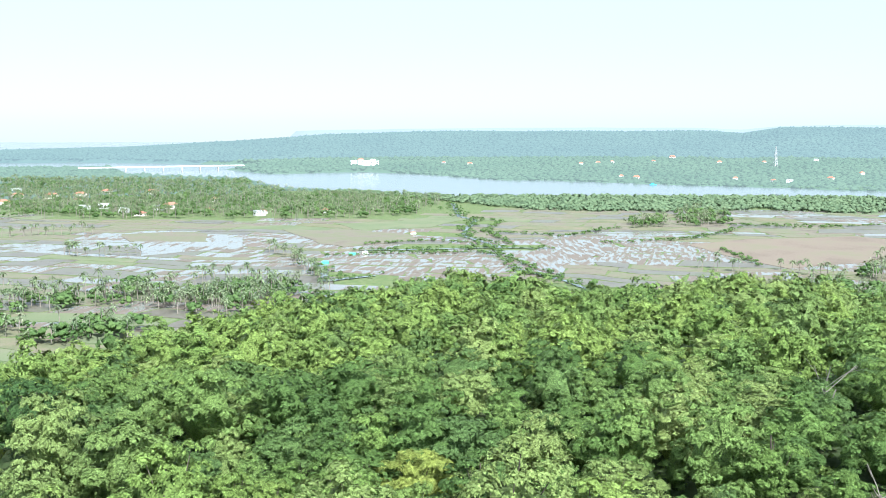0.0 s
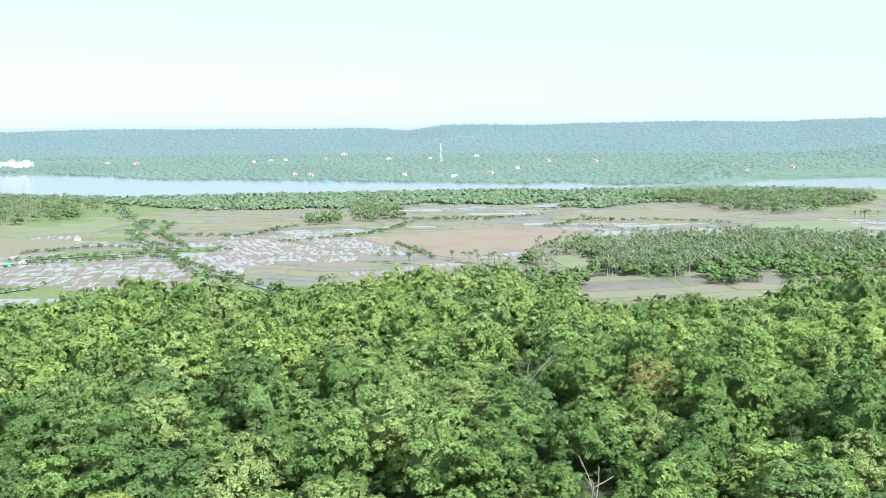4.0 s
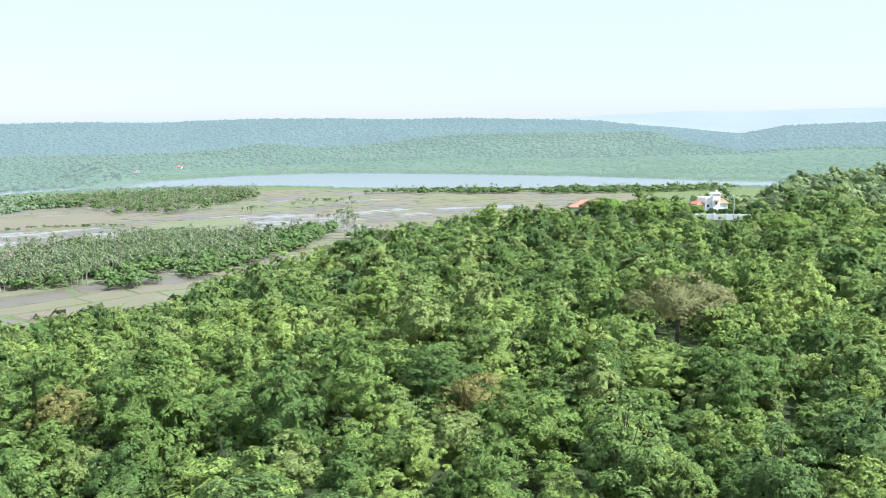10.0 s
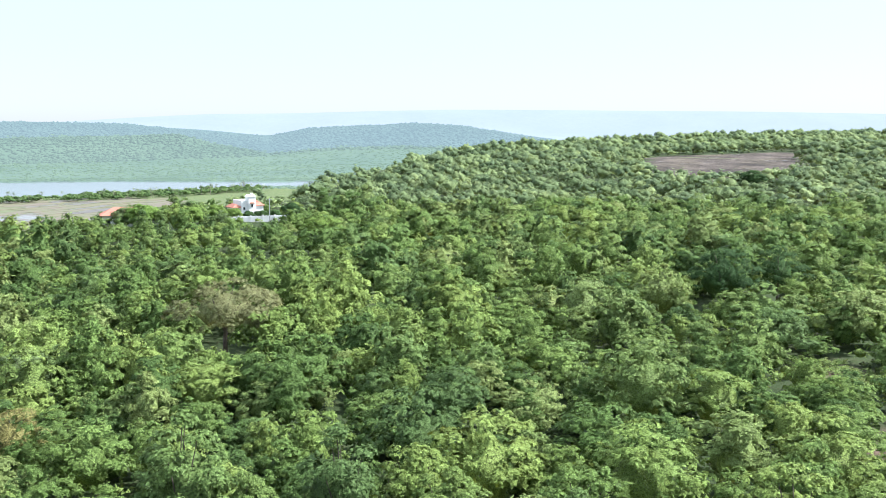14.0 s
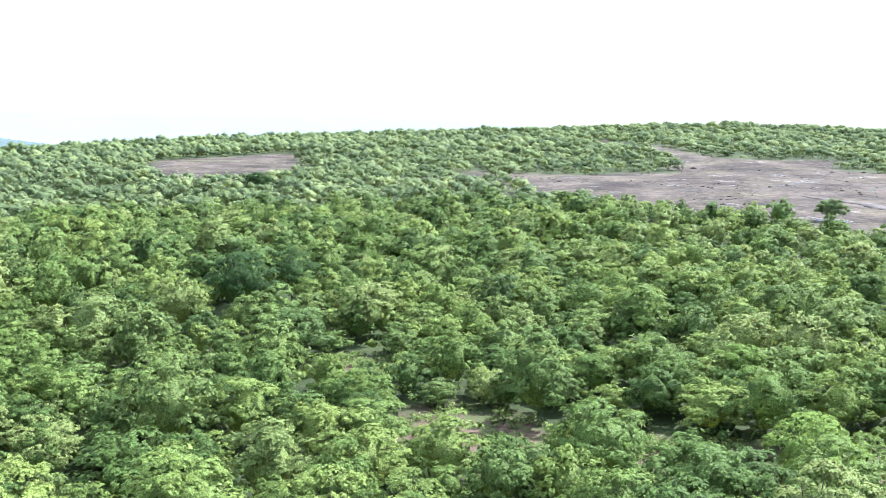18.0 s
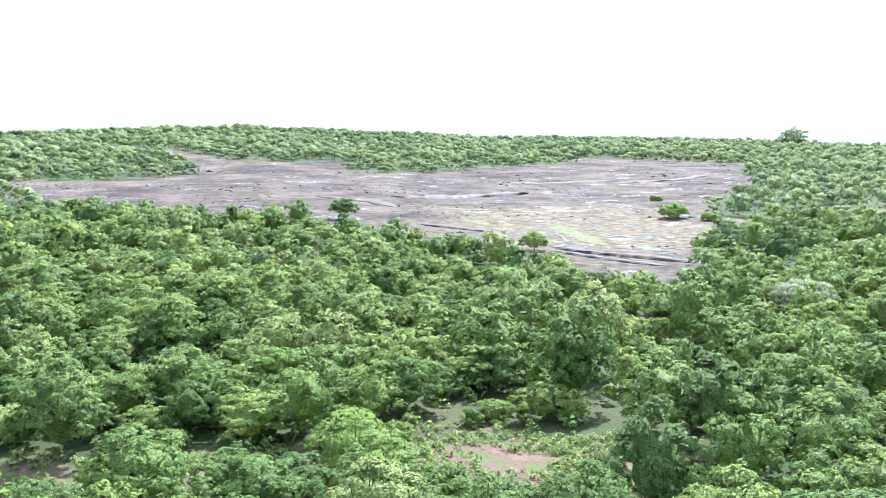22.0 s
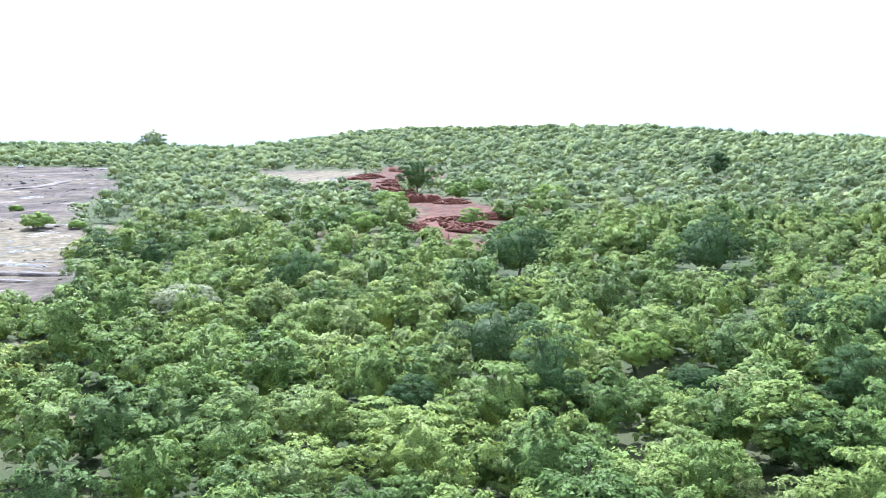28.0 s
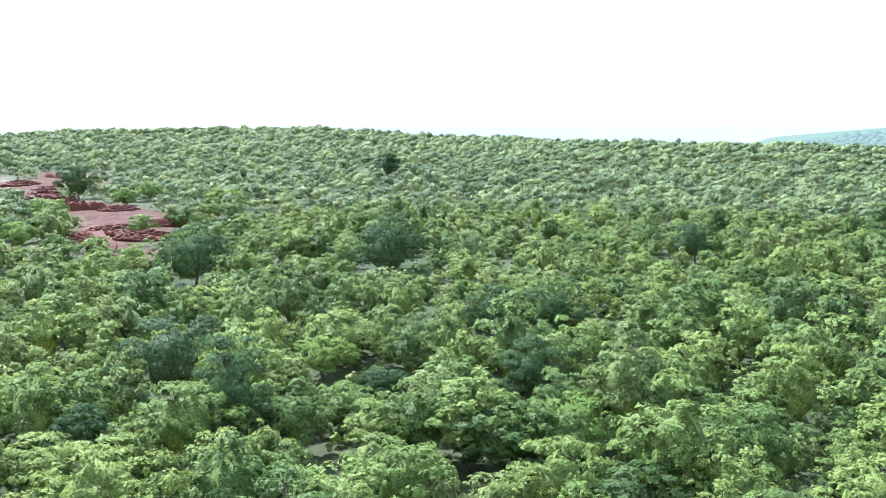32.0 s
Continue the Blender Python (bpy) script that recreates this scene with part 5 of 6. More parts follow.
def hip_roof(x0, x1, y0, y1, z, rise, over=0.5, ridge=0.5):
    """A hipped roof with thick eaves."""
    x0, x1, y0, y1 = x0 - over, x1 + over, y0 - over, y1 + over
    cx_, cy_ = (x0 + x1) / 2, (y0 + y1) / 2
    lx, ly = (x1 - x0) / 2, (y1 - y0) / 2
    k = max(0.0, (lx - ly)) if lx > ly else 0
    j = max(0.0, (ly - lx)) if ly >= lx else 0
    bm_ = bmesh.new()
    low = [bm_.verts.new((x, y, z - 0.18)) for x, y in ((x0, y0), (x1, y0), (x1, y1), (x0, y1))]
    up = [bm_.verts.new((x, y, z)) for x, y in ((x0, y0), (x1, y0), (x1, y1), (x0, y1))]
    a = bm_.verts.new((cx_ - k - 0.01, cy_ - j - 0.01, z + rise))
    b = bm_.verts.new((cx_ + k + 0.01, cy_ + j + 0.01, z + rise))
    bm_.faces.new(low[::-1])
    for i in range(4):
        bm_.faces.new((low[i], low[(i + 1) % 4], up[(i + 1) % 4], up[i]))
    if lx > ly:
        bm_.faces.new((up[0], up[1], b, a)), bm_.faces.new((up[1], up[2], b)), bm_.faces.new((up[2], up[3], a, b)), bm_.faces.new((up[3], up[0], a))
    else:
        bm_.faces.new((up[0], up[1], a)), bm_.faces.new((up[1], up[2], b, a)), bm_.faces.new((up[2], up[3], b)), bm_.faces.new((up[3], up[0], a, b))
    bmesh.ops.recalc_face_normals(bm_, faces=bm_.faces[:])
    return bm_


def window(parent, x, y, z, w, h, facing="y", name="window"):
    """Frame with a set-back pane; facing y: in a wall across y, looking to -y."""
    t = 0.09
    if facing == "y":
        fr = boxes((x - w / 2, x - w / 2 + t, y - 0.05, y + 0.12, z, z + h), (x + w / 2 - t, x + w / 2, y - 0.05, y + 0.12, z, z + h),
                   (x - w / 2 + t, x + w / 2 - t, y - 0.05, y + 0.12, z, z + t), (x - w / 2 + t, x + w / 2 - t, y - 0.05, y + 0.12, z + h - t, z + h), bevel=0)
        gl_ = boxes((x - w / 2 + t, x + w / 2 - t, y - 0.02, y + 0.05, z + t, z + h - t), bevel=0)
    else:
        fr = boxes((x - 0.05, x + 0.12, y - w / 2, y - w / 2 + t, z, z + h), (x - 0.05, x + 0.12, y + w / 2 - t, y + w / 2, z, z + h),
                   (x - 0.05, x + 0.12, y - w / 2 + t, y + w / 2 - t, z, z + t), (x - 0.05, x + 0.12, y - w / 2 + t, y + w / 2 - t, z + h - t, z + h), bevel=0)
        gl_ = boxes((x - 0.02, x + 0.05, y - w / 2 + t, y + w / 2 - t, z + t, z + h - t), bevel=0)
    win = part(name, fr, WHITE, parent)
    part("pane", gl_, GLASS, win)


def put(ob, x, y, turn, dz=0.0):
    ob.matrix_basis = Matrix.Translation((x, y, float(ground_z(x, y)) + dz)) @ Matrix.Rotation(radians(turn), 4, "Z")
    return ob


# the white villa with its stair tower
villa = tagged(new("villa"), "white two-storey villa with a stair tower and orange tiled roofs", "house")
part("main_block", boxes((-3.4, 2.2, -3.2, 4.5, -0.6, 6.9)), WHITE, villa)
part("left_wing", boxes((-6.2, -3.42, -2.4, 4.0, -0.6, 5.0)), WHITE, villa)
part("right_wing", boxes((2.22, 6.0, -2.6, 4.2, -0.6, 5.4)), WHITE, villa)
part("stair_tower", boxes((-0.9, 2.1, -4.2, -1.2, -0.5, 9.0)), WHITE, villa)
part("parapet", boxes((-3.4, -1.0, -3.2, -3.0, 6.9, 7.6), (-3.4, -3.2, -3.0, 4.5, 6.9, 7.6), (-3.2, 2.2, 4.3, 4.5, 6.9, 7.6)), WHITE, villa)
part("tower_cap", boxes((-1.15, 2.35, -4.45, -0.95, 9.0, 9.25), (-0.7, 1.9, -4.0, -3.8, 9.25, 9.7), (-0.7, 1.9, -1.6, -1.4, 9.25, 9.7)), WHITE, villa)
part("water_tank", boxes((0.9, 1.9, -2.6, -1.6, 9.3, 10.3), bevel=0.2), CONCRETE, villa, "grey rooftop water tank")
part("roof", hip_roof(-6.2, -3.4, -2.4, 4.0, 5.05, 1.3), TILE, villa, "orange tiled hipped roof")
part("roof", hip_roof(2.4, 6.0, -2.6, 4.2, 5.45, 1.7), TILE, villa, "orange tiled hipped roof")
part("roof", hip_roof(2.0, 4.2, -1.0, 3.0, 7.0, 1.2, 0.3), TILE, villa, "orange tiled upper roof")
part("awning", hip_roof(-0.2, 1.3, -4.75, -4.2, 6.6, 0.5, 0.2), TILE, villa, "small orange window awning")
for x, y, z, w, h in ((0.55, -4.25, 5.0, 1.2, 1.5), (-2.3, -3.25, 4.0, 1.4, 1.4), (-2.3, -3.25, 0.9, 1.4, 1.4), (-4.9, -2.45, 1.6, 1.3, 1.5), (3.4, -2.65, 1.5, 1.3, 1.5), (5.0, -2.65, 1.5, 0.9, 1.5), (0.55, -4.25, 1.6, 1.0, 1.6)):
    window(villa, x, y, z, w * 0.75, h * 0.8)
part("door", boxes((-1.7, -0.95, -3.28, -3.18, 0.0, 2.1)), BARK, villa, "brown wooden door")
put(villa, 314, 138, -44, -0.9)
villa.scale = (0.86, 0.86, 0.86)

# bungalow behind the trees
bungalow = tagged(new("bungalow"), "white bungalow with orange tiled roofs half hidden by trees", "house")
part("wall", boxes((-6.5, 6.5, -3.5, 3.5, -0.6, 4.4)), WHITE, bungalow)
part("roof", hip_roof(-6.5, 6.5, -3.5, 3.5, 4.45, 2.2, 0.7), TILE, bungalow, "orange tiled hipped roof")
part("porch", boxes((3.2, 6.3, -5.5, -3.52, -0.4, 3.4)), WHITE, bungalow)
part("roof", hip_roof(3.2, 6.3, -5.5, -3.3, 3.45, 1.2, 0.5), TILE, bungalow, "orange tiled porch roof")
for x in (-4.8, -2.2, 0.6):
    window(bungalow, x, -3.55, 1.4, 1.4, 1.5)
window(bungalow, 4.7, -5.55, 1.2, 1.4, 1.4)
put(bungalow, 288, 168, -60, -0.6)

# compound wall with posts, gate and pole
wall = tagged(new("compound_wall"), "white plastered compound wall with square posts", "wall")
for k in range(5):
    x0 = -9.5 + k * 3.8
    part("panel", boxes((x0 + 0.2, x0 + 3.6, -0.1, 0.1, -1.2, 1.9)), WHITE, wall)
    part("post", boxes((x0 - 0.2, x0 + 0.2, -0.2, 0.2, -1.2, 2.2)), WHITE, wall)
part("post", boxes((9.3, 9.7, -0.2, 0.2, -1.2, 2.2)), WHITE, wall)
put(wall, 300, 129, -62)
gate = tagged(new("gate"), "white metal gate between white posts by the drive", "gate")
for x in (-2.2, 2.2):
    part("post", boxes((x - 0.3, x + 0.3, -0.3, 0.3, -0.5, 2.6)), WHITE, gate)
for k in range(9):
    part("bar", boxes((-1.8 + k * 0.45 - 0.04, -1.8 + k * 0.45 + 0.04, -0.03, 0.03, 0.1, 1.8), bevel=0), WHITE, gate)
put(gate, 306, 117, -62)
pole = tagged(new("electric_pole"), "grey concrete electric pole with a cross arm by the wall", "pole")
part("mast", boxes((-0.14, 0.14, -0.12, 0.12, -0.5, 8.0)), CONCRETE, pole)
part("cross_arm", boxes((-0.9, 0.9, -0.19, -0.13, 7.3, 7.45), bevel=0), CONCRETE, pole)
for x in (-0.8, 0, 0.8):
    part("insulator", boxes((x - 0.06, x + 0.06, -0.22, -0.1, 7.46, 7.66)), WHITE, pole)
put(pole, 298, 124, -67)


# houses of the far bank and of the village among the palms
def cottage(w, d, h, roof, paint, storeys, label):
    ob = tagged(new("house"), label, "house", "houses of the river villages")
    part("wall", boxes((-w / 2, w / 2, -d / 2, d / 2, -1.5, h)), paint, ob)
    part("roof", hip_roof(-w / 2, w / 2, -d / 2, d / 2, h + 0.02, 0.4 if roof is GREYROOF else d * 0.28, 0.6), roof, ob)
    for s_ in range(storeys):
        for k in range(3):
            window(ob, (k - 1) * w * 0.3, -d / 2 - 0.05, 0.9 + s_ * 3.0, w * 0.13, 1.5)
    part("door", boxes((w * 0.12, w * 0.12 + 1.0, -d / 2 - 0.07, -d / 2 + 0.03, 0, 2.1), bevel=0), BARK, ob)
    return ob


homes = [cottage(13, 9, 3.6, TILE, WHITE, 1, "small white house with an orange tiled roof"), cottage(16, 11, 6.8, GREYROOF, WHITE, 2, "white two-storey flat-roofed house"),
         cottage(22, 11, 6.5, TILE, CREAM, 2, "long cream house with an orange tiled roof"), cottage(18, 10, 3.8, TILE, CREAM, 1, "low cream house under a wide tiled roof")]
SITES = ((305, 2189, 0), (345, 2205, 3), (558, 2411, 2), (331, 1838, 0), (352, 1800, 3), (585, 1668, 1), (565, 1690, 0), (848, 2252, 1), (716, 2210, 0), (800, 1890, 0), (622, 2230, 3), (382, 2240, 0), (2, 2235, 0), (60, 2200, 3), (480, 2260, 0), (930, 2020, 0), (1010, 1950, 3),
         (-430, 1182, 1), (-414, 1205, 1), (-537, 1355, 2), (-505, 1375, 2), (-485, 1427, 2), (-419, 1426, 2), (-340, 1181, 1), (-330, 1195, 2), (-273, 1151, 0), (-341, 1108, 3), (-372, 1150, 1), (-136, 1150, 0), (-207, 1110, 1), (-641, 1486, 1), (-585, 1356, 2), (-553, 1239, 2), (-207, 1130, 0), (-480, 1300, 0), (-300, 1300, 3), (520, 1760, 0), (690, 1760, 3), (1180, 1640, 0), (1290, 1650, 3))
for i, (x, y, k) in enumerate(SITES):
    t_ = -math.degrees(math.atan2(x, y)) + rng.uniform(-35, 35)
    lift = 0.2 if y < 1500 else 1.0
    copy_thing(homes[k], Matrix.Translation((x, y, float(ground_z(x, y)) + lift)) @ Matrix.Rotation(radians(t_), 4, "Z") @ Matrix.Diagonal((0.72, 0.72, 0.85, 1) if y < 1500 else (0.62, 0.62, 0.85, 1)))
for ob in homes:
    for o in (*ob.children_recursive, ob):
        bpy.data.objects.remove(o)

hotel = tagged(new("hotel"), "long white riverside hotel with stepped flat-roofed blocks", "hotel")
for k, (x, w, h) in enumerate(((-31, 18, 12), (-12, 16, 15), (6, 17, 12), (23, 14, 16), (35, 8, 11))):
    part("block", boxes((x - w / 2, x + w / 2, -7 + k % 2, 8, -2, h)), WHITE, hotel)
    for s_ in range(int(h // 4)):
        for j in range(4):
            window(hotel, x + (j - 1.5) * w * 0.22, -7.05 + k % 2, 1.2 + s_ * 3.8, 1.8, 2.0)
part("roof", hip_roof(-21, -3, -6, 8, 15.05, 4), TILE, hotel, "orange tiled roof")
put(hotel, -172, 2190, 4, 2.5)
hotel.scale = (0.78, 0.78, 0.78)

# road bridge over the river mouth
bridge = tagged(new("bridge"), "long pale concrete road bridge on round piers", "bridge")
L = 350
part("deck", boxes((-L / 2, L / 2, -5, 5, 8.0, 9.4)), CONCRETE, bridge)
for y in (-5, 4.7):
    part("parapet", boxes((-L / 2, L / 2, y, y + 0.3, 9.4, 10.4)), WHITE, bridge)
for k in range(9):
    x = -L / 2 + 18 + k * 39
    part("pier", boxes((x - 1.2, x + 1.2, -4, 4, -3, 7.98), bevel=0.5), CONCRETE, bridge)
    part("pier_cap", boxes((x - 2.2, x + 2.2, -4.6, 4.6, 7.0, 7.99)), CONCRETE, bridge)
bridge.matrix_basis = Matrix.Translation((-607, 2155, -1.0)) @ Matrix.Rotation(math.atan2(122, 321), 4, "Z")

# lattice tower on the far hillside
STEEL = mat("galvanised_steel", 0.5, 0.6, 0.5)
STEEL[3].inputs["Base Color"].default_value = (0.62, 0.62, 0.62, 1)
mast = tagged(new("lattice_tower"), "pale steel lattice communication tower on the hillside", "tower")


def strut(a, b, r):
    a, b = Vector(a), Vector(b)
    bm_ = bmesh.new()
    bmesh.ops.create_cone(bm_, cap_ends=True, segments=5, radius1=r, radius2=r, depth=(b - a).length)
    bmesh.ops.transform(bm_, verts=bm_.verts, matrix=Matrix.Translation((a + b) / 2) @ (b - a).to_track_quat("Z", "Y").to_matrix().to_4x4())
    return bm_


TH, cor = 40.0, ((-1, -1), (1, -1), (1, 1), (-1, 1))
half = lambda z: 3.2 - 2.4 * z / TH
for cx_, cy_ in cor:
    part("leg", strut((cx_ * half(0), cy_ * half(0), -2), (cx_ * half(TH), cy_ * half(TH), TH), 0.42), STEEL[0], mast)
for k in range(7):
    z0, z1 = k * TH / 7, (k + 1) * TH / 7
    for i in range(4):
        (ax, ay), (bx_, by_) = cor[i], cor[(i + 1) % 4]
        part("brace", strut((ax * half(z0), ay * half(z0), z0), (bx_ * half(z1), by_ * half(z1), z1), 0.26), STEEL[0], mast)
        part("ring", strut((ax * half(z1), ay * half(z1), z1), (bx_ * half(z1), by_ * half(z1), z1), 0.24), STEEL[0], mast)
put(mast, 700, 2087, 20)
mast.location.z += 2

# boat, shelters and huts of the plain
BLUE = surface("blue_paint", [(0.3, (0.05, 0.28, 0.50)), (0.7, (0.10, 0.40, 0.62))], 0.5, 0.5)
TARP = surface("green_net", [(0.3, (0.08, 0.42, 0.30)), (0.7, (0.16, 0.56, 0.42))], 0.5, 0.7)
boat = tagged(new("boat"), "small blue fishing boat moored on the river", "boat")
part("hull", boxes((-6, 6, -1.6, 1.6, -0.6, 1.2), bevel=0.5), BLUE, boat)
part("cabin", boxes((-4, 1, -1.2, 1.2, 1.22, 3.2), bevel=0.1), BLUE, boat)
boat.location = (352, 1655, 0.0)
for x, y, m_, lab in ((-72, 778, TARP, "green net shelter beside the creek"), (-88, 732, TARP, "green net shelter among the paddy plots"), (-62, 786, WHITE, "small white hut beside the creek"), (-28, 925, TILE, "small red-roofed field hut")):
    hut = tagged(new("field_hut"), lab, "hut")
    part("wall", boxes((-4, 4, -2.5, 2.5, -0.3, 2.2)), m_ if m_ is not TILE else WHITE, hut)
    part("roof", hip_roof(-4, 4, -2.5, 2.5, 2.2, 1.1, 0.3), m_, hut)
    put(hut, x, y, rng.uniform(-20, 20), 0.2)
    hut.scale = (0.65, 0.6, 0.75)


# ------------------------------------------------ the laterite plateau
PUDDLE = water_mat("rain_water", (0.12, 0.115, 0.10), 0.12, 1.5, 0.3)
MOSS = surface("wet_grass", [(0.36, (0.065, 0.075, 0.032)), (0.64, (0.13, 0.135, 0.06))], 0.5, 0.9, 0.5, 0.1)
DARKROCK = surface("dark_laterite", [(0.36, (0.020, 0.017, 0.015)), (0.5, (0.050, 0.042, 0.036)), (0.64, (0.11, 0.09, 0.075))], 0.35, 0.7, 0.9, 0.2)
STREAMS = ((((346, -271), (356, -305), (358, -366), (352, -400)), 3.2), (((253, -236), (236, -233), (215, -231), (193, -219), (177, -206), (150, -196), (135, -194)), 2.6),
           (((239, -313), (221, -291), (208, -278)), 4.0), (((290, -359), (253, -311)), 3.0), (((333, -241), (308, -226)), 2.0), (((371, -192), (349, -217)), 1.2),
           (((312, -433), (306, -466), (299, -501)), 2.0), (((167, -219), (145, -211), (134, -197)), 3.0), (((262, -246), (240, -240)), 1.6), (((230, -262), (205, -250), (180, -232)), 1.5),
           (((330, -300), (320, -340), (318, -380)), 1.2), (((280, -300), (262, -330), (255, -370)), 1.4), (((198, -262), (180, -255), (170, -240)), 2.4), (((400, -300), (360, -240), (340, -215)), 1.0),
           (((187, -232), (170, -236), (157, -237)), 7.0), (((170, -214), (158, -222), (148, -220)), 5.0), (((225, -245), (212, -248)), 3.5), (((470, -300), (430, -330)), 1.0), (((250, -280), (238, -276)), 3.0))
for k, (ln, w) in enumerate(STREAMS):  # each runs as a few thin braided strands
    q = np.random.default_rng(60 + k)
    for j in range(3 if w < 3 else 5):
        lay, off, run = [], q.normal() * w * 1.1, q.uniform(0, 0.6)
        for (x0, y0), (x1, y1) in zip(ln, ln[1:]):
            d = math.hypot(x1 - x0, y1 - y0)
            for f in np.arange(0, 1, min(1, 3.2 / d)):
                off = off * 0.9 + q.normal() * w * 0.5
                lay.append((x0 + (x1 - x0) * f - (y1 - y0) / d * off, y0 + (y1 - y0) * f + (x1 - x0) / d * off))
        lay = lay[int(len(lay) * run):][:max(3, int(len(lay) * q.uniform(0.2, 0.6)))]
        if len(lay) > 2:
            ribbon("rain_stream", lay, q.uniform(0.22, 0.5) * math.sqrt(w), 0.10, PUDDLE, "thin bright rain water running over dark rock", "stream", 40 + k * 7 + j, True, "")
for k in range(36):
    q, d_ = rng.uniform(0, 1), rng.uniform(0, 1)
    x, y = 145 + 190 * q + 60 * d_, -185 - 150 * q - 90 * d_ + 40 * rng.normal()
    if float(land_mask(np.array([x]), np.array([y]))[0][0]) > 0.9:
        a_ = rng.uniform(-0.6, 0.6) + math.atan2(-1, 0.5)
        ln_ = rng.uniform(3, 12)
        ribbon("puddle", ((x, y), (x + math.cos(a_) * ln_ / 2, y + math.sin(a_) * ln_ / 2), (x + math.cos(a_ + 0.3) * ln_, y + math.sin(a_ + 0.3) * ln_)), rng.uniform(0.25, 0.8), 0.09, PUDDLE, "shallow rain puddle on the laterite", "puddle", 100 + k, True, "")
for k, (ln, w) in enumerate(((((328, -371), (320, -392), (309, -412)), 7), (((267, -244), (258, -248), (250, -253)), 5), (((215, -240), (196, -228), (172, -214)), 6), (((300, -345), (285, -330)), 5), (((700, -20), (680, -60)), 14), (((240, -226), (222, -222)), 4))):
    ribbon("grass_patch", ln, w, 0.07, MOSS, "thin bright green grass on wet rock", "grass", 200 + k, True, "stuff")


def slab(name, line, width, rise, seed, label, material=None, category="rock"):
    """A broken rock shelf: a low step of stone along a line."""
    r = np.random.default_rng(seed)
    vs, fs = [], []
    m_ = 26
    seg = [math.hypot(b[0] - a[0], b[1] - a[1]) for a, b in zip(line, line[1:])]
    tot = sum(seg)
    for i in range(m_ + 1):
        f = i / m_ * tot
        k = 0
        while k < len(seg) - 1 and f > seg[k]:
            f -= seg[k]
            k += 1
        (x0, y0), (x1, y1) = line[k], line[k + 1]
        x, y = x0 + (x1 - x0) * f / seg[k], y0 + (y1 - y0) * f / seg[k]
        nx, ny = -(y1 - y0) / seg[k], (x1 - x0) / seg[k]
        e = min(1, 0.15 + i / 4, 0.15 + (m_ - i) / 4)
        for s_, z in ((-0.5, -0.3), (-0.42, rise * 0.65), (0.1, rise * 0.5), (0.5, -0.1)):
            o = width * s_ * e + r.normal() * width * 0.05
            qx, qy = x + nx * o, y + ny * o
            vs.append((qx, qy, float(ground_z(qx, qy)) + z * e * r.uniform(0.75, 1.25)))
        if i:
            fs += [(4 * i - 4 + j, 4 * i - 3 + j, 4 * i + 1 + j, 4 * i + j) for j in range(3)]
    return tagged(new(name, mesh_of(name, vs, np.array(fs), material or DARKROCK)), label, category)


slab("rock_shelf", ((316, -263), (303, -268), (299, -313), (298, -331)), 12, 1.6, 1, "low dark laterite shelf on the bare plateau")
slab("rock_shelf", ((182, -201), (168, -200), (154, -202), (135, -203)), 7, 1.0, 2, "dark broken rock ledge where water spills")
slab("rock_shelf", ((176, -195), (160, -193), (140, -192)), 5, 0.7, 3, "dark broken rock ledge where water spills")
slab("rock_shelf", ((300, -400), (285, -440), (292, -480)), 8, 0.8, 4, "low dark laterite shelf on the bare plateau")
slab("rock_shelf", ((240, -205), (215, -212), (200, -205)), 5, 0.6, 5, "dark rough rock rim beside the forest")
slab("rock_shelf", ((330, -235), (300, -240), (280, -232)), 9, 0.5, 6, "dark rough rock rim beside the forest")

# loose stones over the laterite
sx_, sy_ = spots(130, 520, -600, -170, 5.0, rng, 0.9)
rk = land_mask(sx_, sy_)
keep = (rk[0] > 0.8) & (wave(sx_, sy_, 19, 9) > 0.1)
sx_, sy_ = sx_[keep], sy_[keep]
n = len(sx_)
stones = [dome(5, 2, np.random.default_rng(300 + k), 0.3) for k in range(5)]
s = np.exp(rng.normal(size=n) * 0.5) * 0.35
me = scatter_mesh("loose_stones", stones, sx_, sy_, ground_z(sx_, sy_) - 0.05, np.stack([s, s, s * 0.5], 1), rng.uniform(0, 6.28, n), rng.integers(0, 5, n), rng.uniform(size=n), DARKROCK)
tagged(new("loose_stones", me), "small dark stones scattered on the laterite", "stones", kind="stuff")

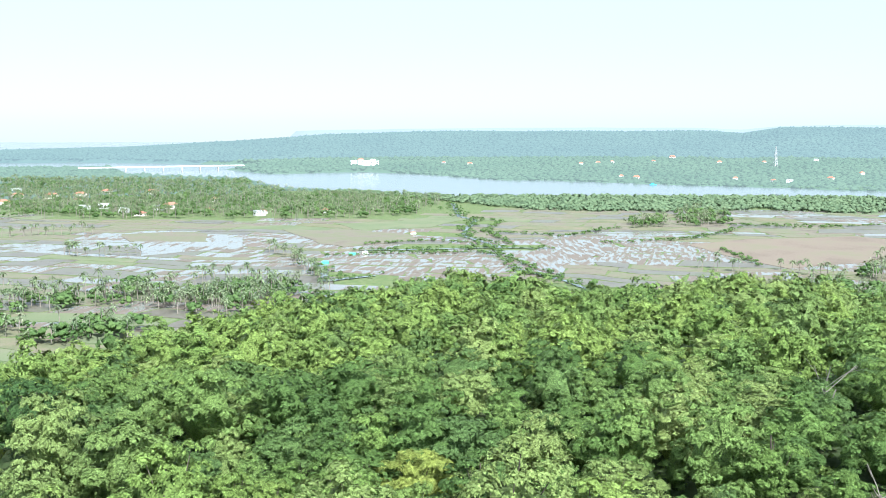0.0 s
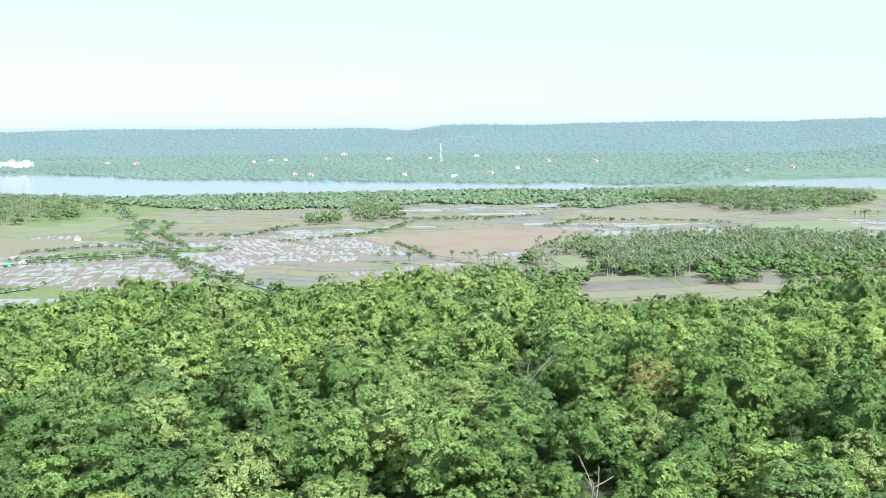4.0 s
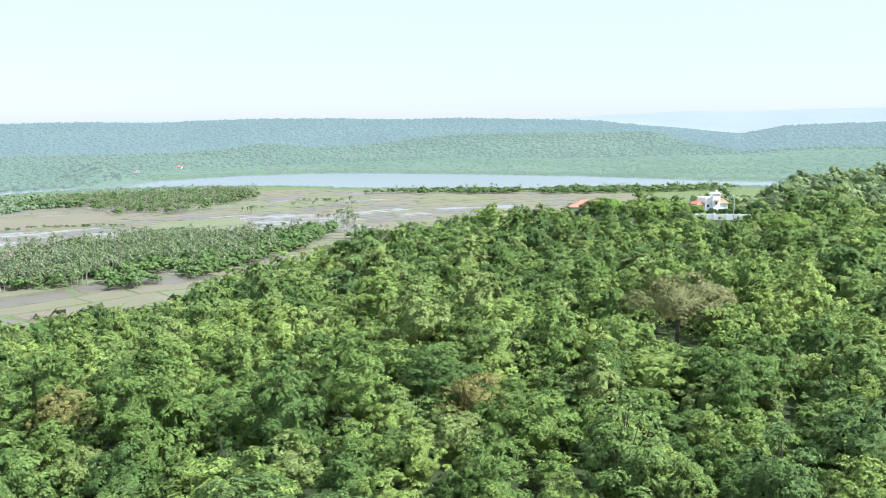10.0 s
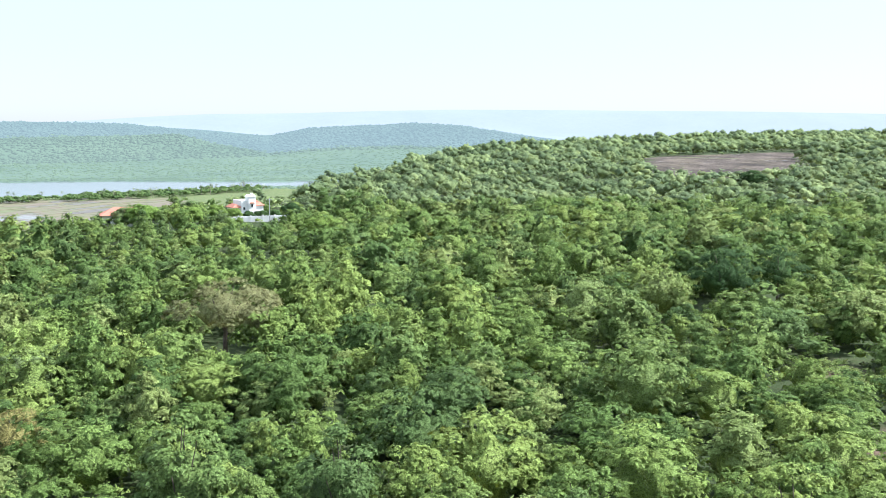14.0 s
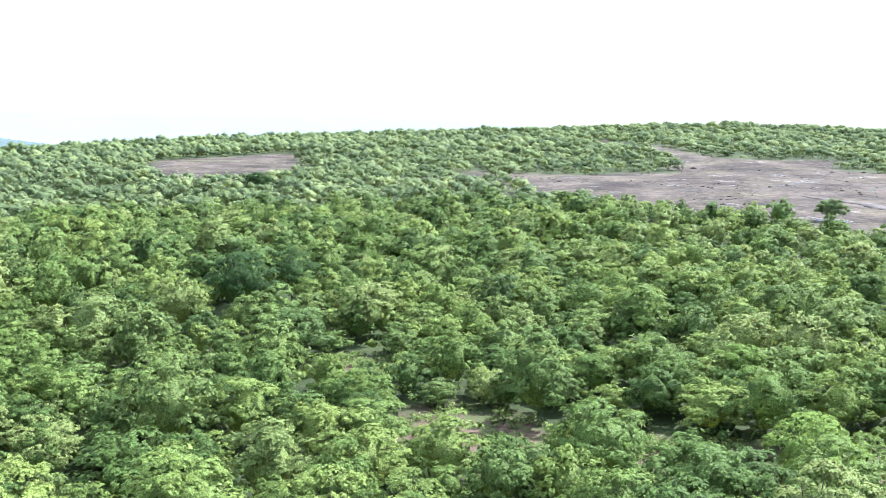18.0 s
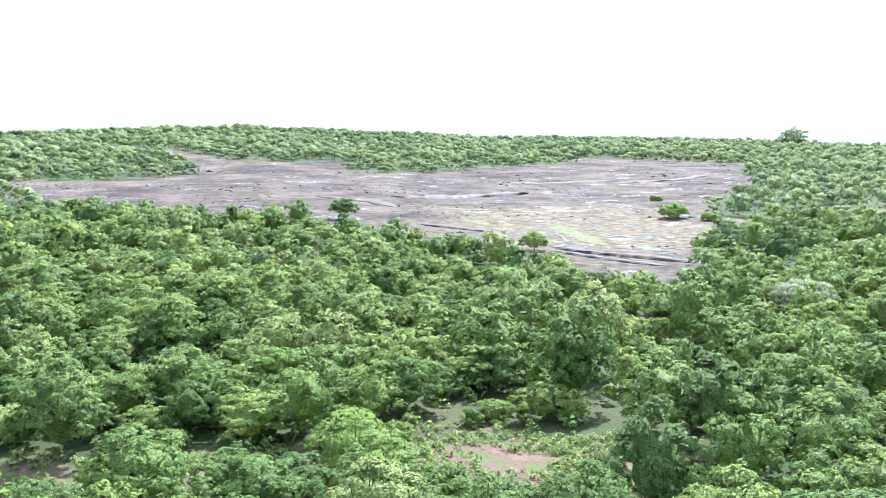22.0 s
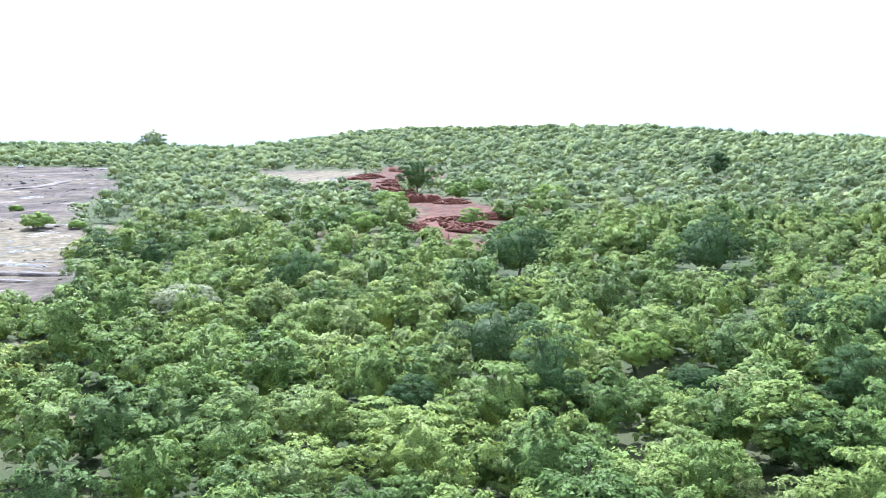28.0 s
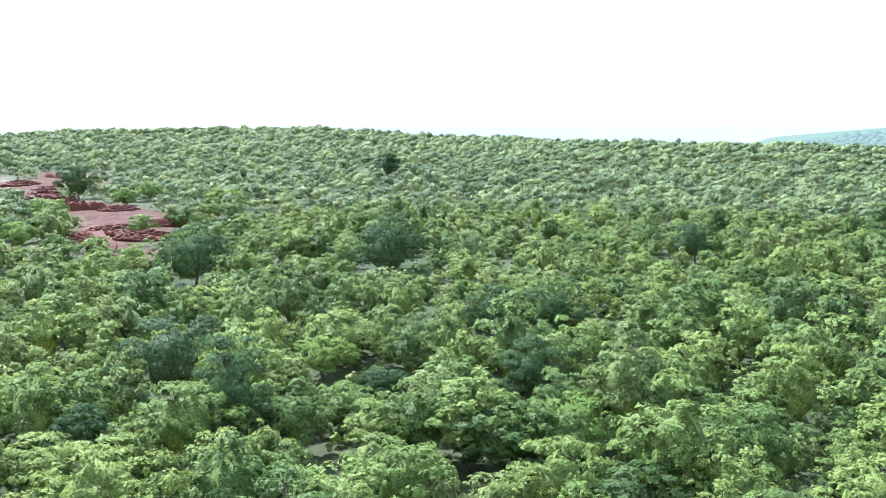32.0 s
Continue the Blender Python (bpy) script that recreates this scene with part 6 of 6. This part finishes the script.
# quarry: cut face and heaps of red rubble
REDSTONE = surface("red_laterite_rubble", [(0.3, (0.060, 0.020, 0.012)), (0.6, (0.115, 0.040, 0.023)), (0.8, (0.18, 0.092, 0.058))], 0.8, 0.9, 0.6, 0.1)
HEAPS = ((108, -425, 14, 3.0), (97, -398, 10, 2.4), (136, -500, 11, 2.6), (112, -470, 13, 1.8), (71, -367, 8, 1.8), (62, -300, 13, 2.8), (52, -288, 11, 2.6), (50, -318, 8, 2.0), (70, -288, 8, 1.8), (40, -352, 6, 1.4))
for k, (x, y, r, h) in enumerate(HEAPS):
    q = np.random.default_rng(400 + k)
    n = 420
    a_, d_ = q.uniform(0, 6.28, n), np.sqrt(q.uniform(0, 1, n))
    px_, py_ = x + np.cos(a_) * d_ * r * 0.9, y + np.sin(a_) * d_ * r * 0.6
    pz_ = ground_z(px_, py_) + h * (1 - d_ ** 2) * 0.75 * q.uniform(0.75, 1.25, n)
    s = q.uniform(0.35, 1.15, n)
    blocks = [(np.array([(sx * 0.6, sy * 0.4, sz * 0.4) for sx in (-1, 1) for sy in (-1, 1) for sz in (-1, 1)]) * (1 + 0.15 * q.normal(size=(8, 3))), np.array([(0, 1, 3, 2), (4, 6, 7, 5), (0, 4, 5, 1), (2, 3, 7, 6), (0, 2, 6, 4), (1, 5, 7, 3)])) for _ in range(3)]
    v1 = scatter_mesh("rubble", blocks, px_, py_, pz_, s, q.uniform(0, 6.28, n), q.integers(0, 3, n), q.uniform(size=n), REDSTONE)
    heap = tagged(new("rubble_heap"), "heap of broken red laterite blocks in the quarry", "rubble", "rubble heaps of the quarry")
    heap.location = (x, y, float(ground_z(x, y)))
    core, cf = dome(20, 6, q, 0.16)
    b = part("mound", mesh_of("mound", core * np.array([r * 0.85, r * 0.6, h * 0.62]), cf, REDSTONE), None, heap)
    v1.transform(Matrix.Translation(-heap.location))
    tagged(part("rubble", v1, None, heap), kind="stuff")
slab("quarry_face", ((94, -368), (84, -374), (74, -372)), 7, 4.6, 11, "vertical cut face of dark red laterite", REDSTONE, "quarry")
slab("quarry_face", ((134, -548), (118, -532), (98, -518)), 8, 3.6, 12, "vertical cut face of dark red laterite", REDSTONE, "quarry")
slab("quarry_face", ((58, -262), (66, -286), (72, -318)), 7, 2.4, 13, "low cut step of red laterite in the quarry", REDSTONE, "quarry")

# white car parked at the edge of the rock
car = tagged(new("car"), "small white car parked at the edge of the rock", "car")
CARWHITE = mat("car_paint", 0.3, 0, 0.5)
CARWHITE[3].inputs["Base Color"].default_value = (0.8, 0.8, 0.8, 1)
RUBBER = mat("tyre_rubber", 0.9)
RUBBER[3].inputs["Base Color"].default_value = (0.02, 0.02, 0.02, 1)
part("body", boxes((-2.0, 2.0, -0.85, 0.85, 0.35, 0.95), (-1.3, 1.4, -0.75, 0.75, 0.9, 1.5), bevel=0.12), CARWHITE[0], car)
part("windscreen", boxes((-1.34, -1.2, -0.65, 0.65, 1.0, 1.4), bevel=0.02), GLASS, car)
for y in (-0.78, 0.74):
    part("side_window", boxes((-1.0, 1.2, y, y + 0.04, 1.02, 1.4), bevel=0.01), GLASS, car)
for x in (-1.25, 1.25):
    for y in (-0.8, 0.8):
        bm = bmesh.new()
        bmesh.ops.create_cone(bm, cap_ends=True, segments=14, radius1=0.33, radius2=0.33, depth=0.22, matrix=Matrix.Translation((x, y, 0.33)) @ Matrix.Rotation(radians(90), 4, "X"))
        part("wheel", bm, RUBBER[0], car)
put(car, 385, -583, 30, 0.05)
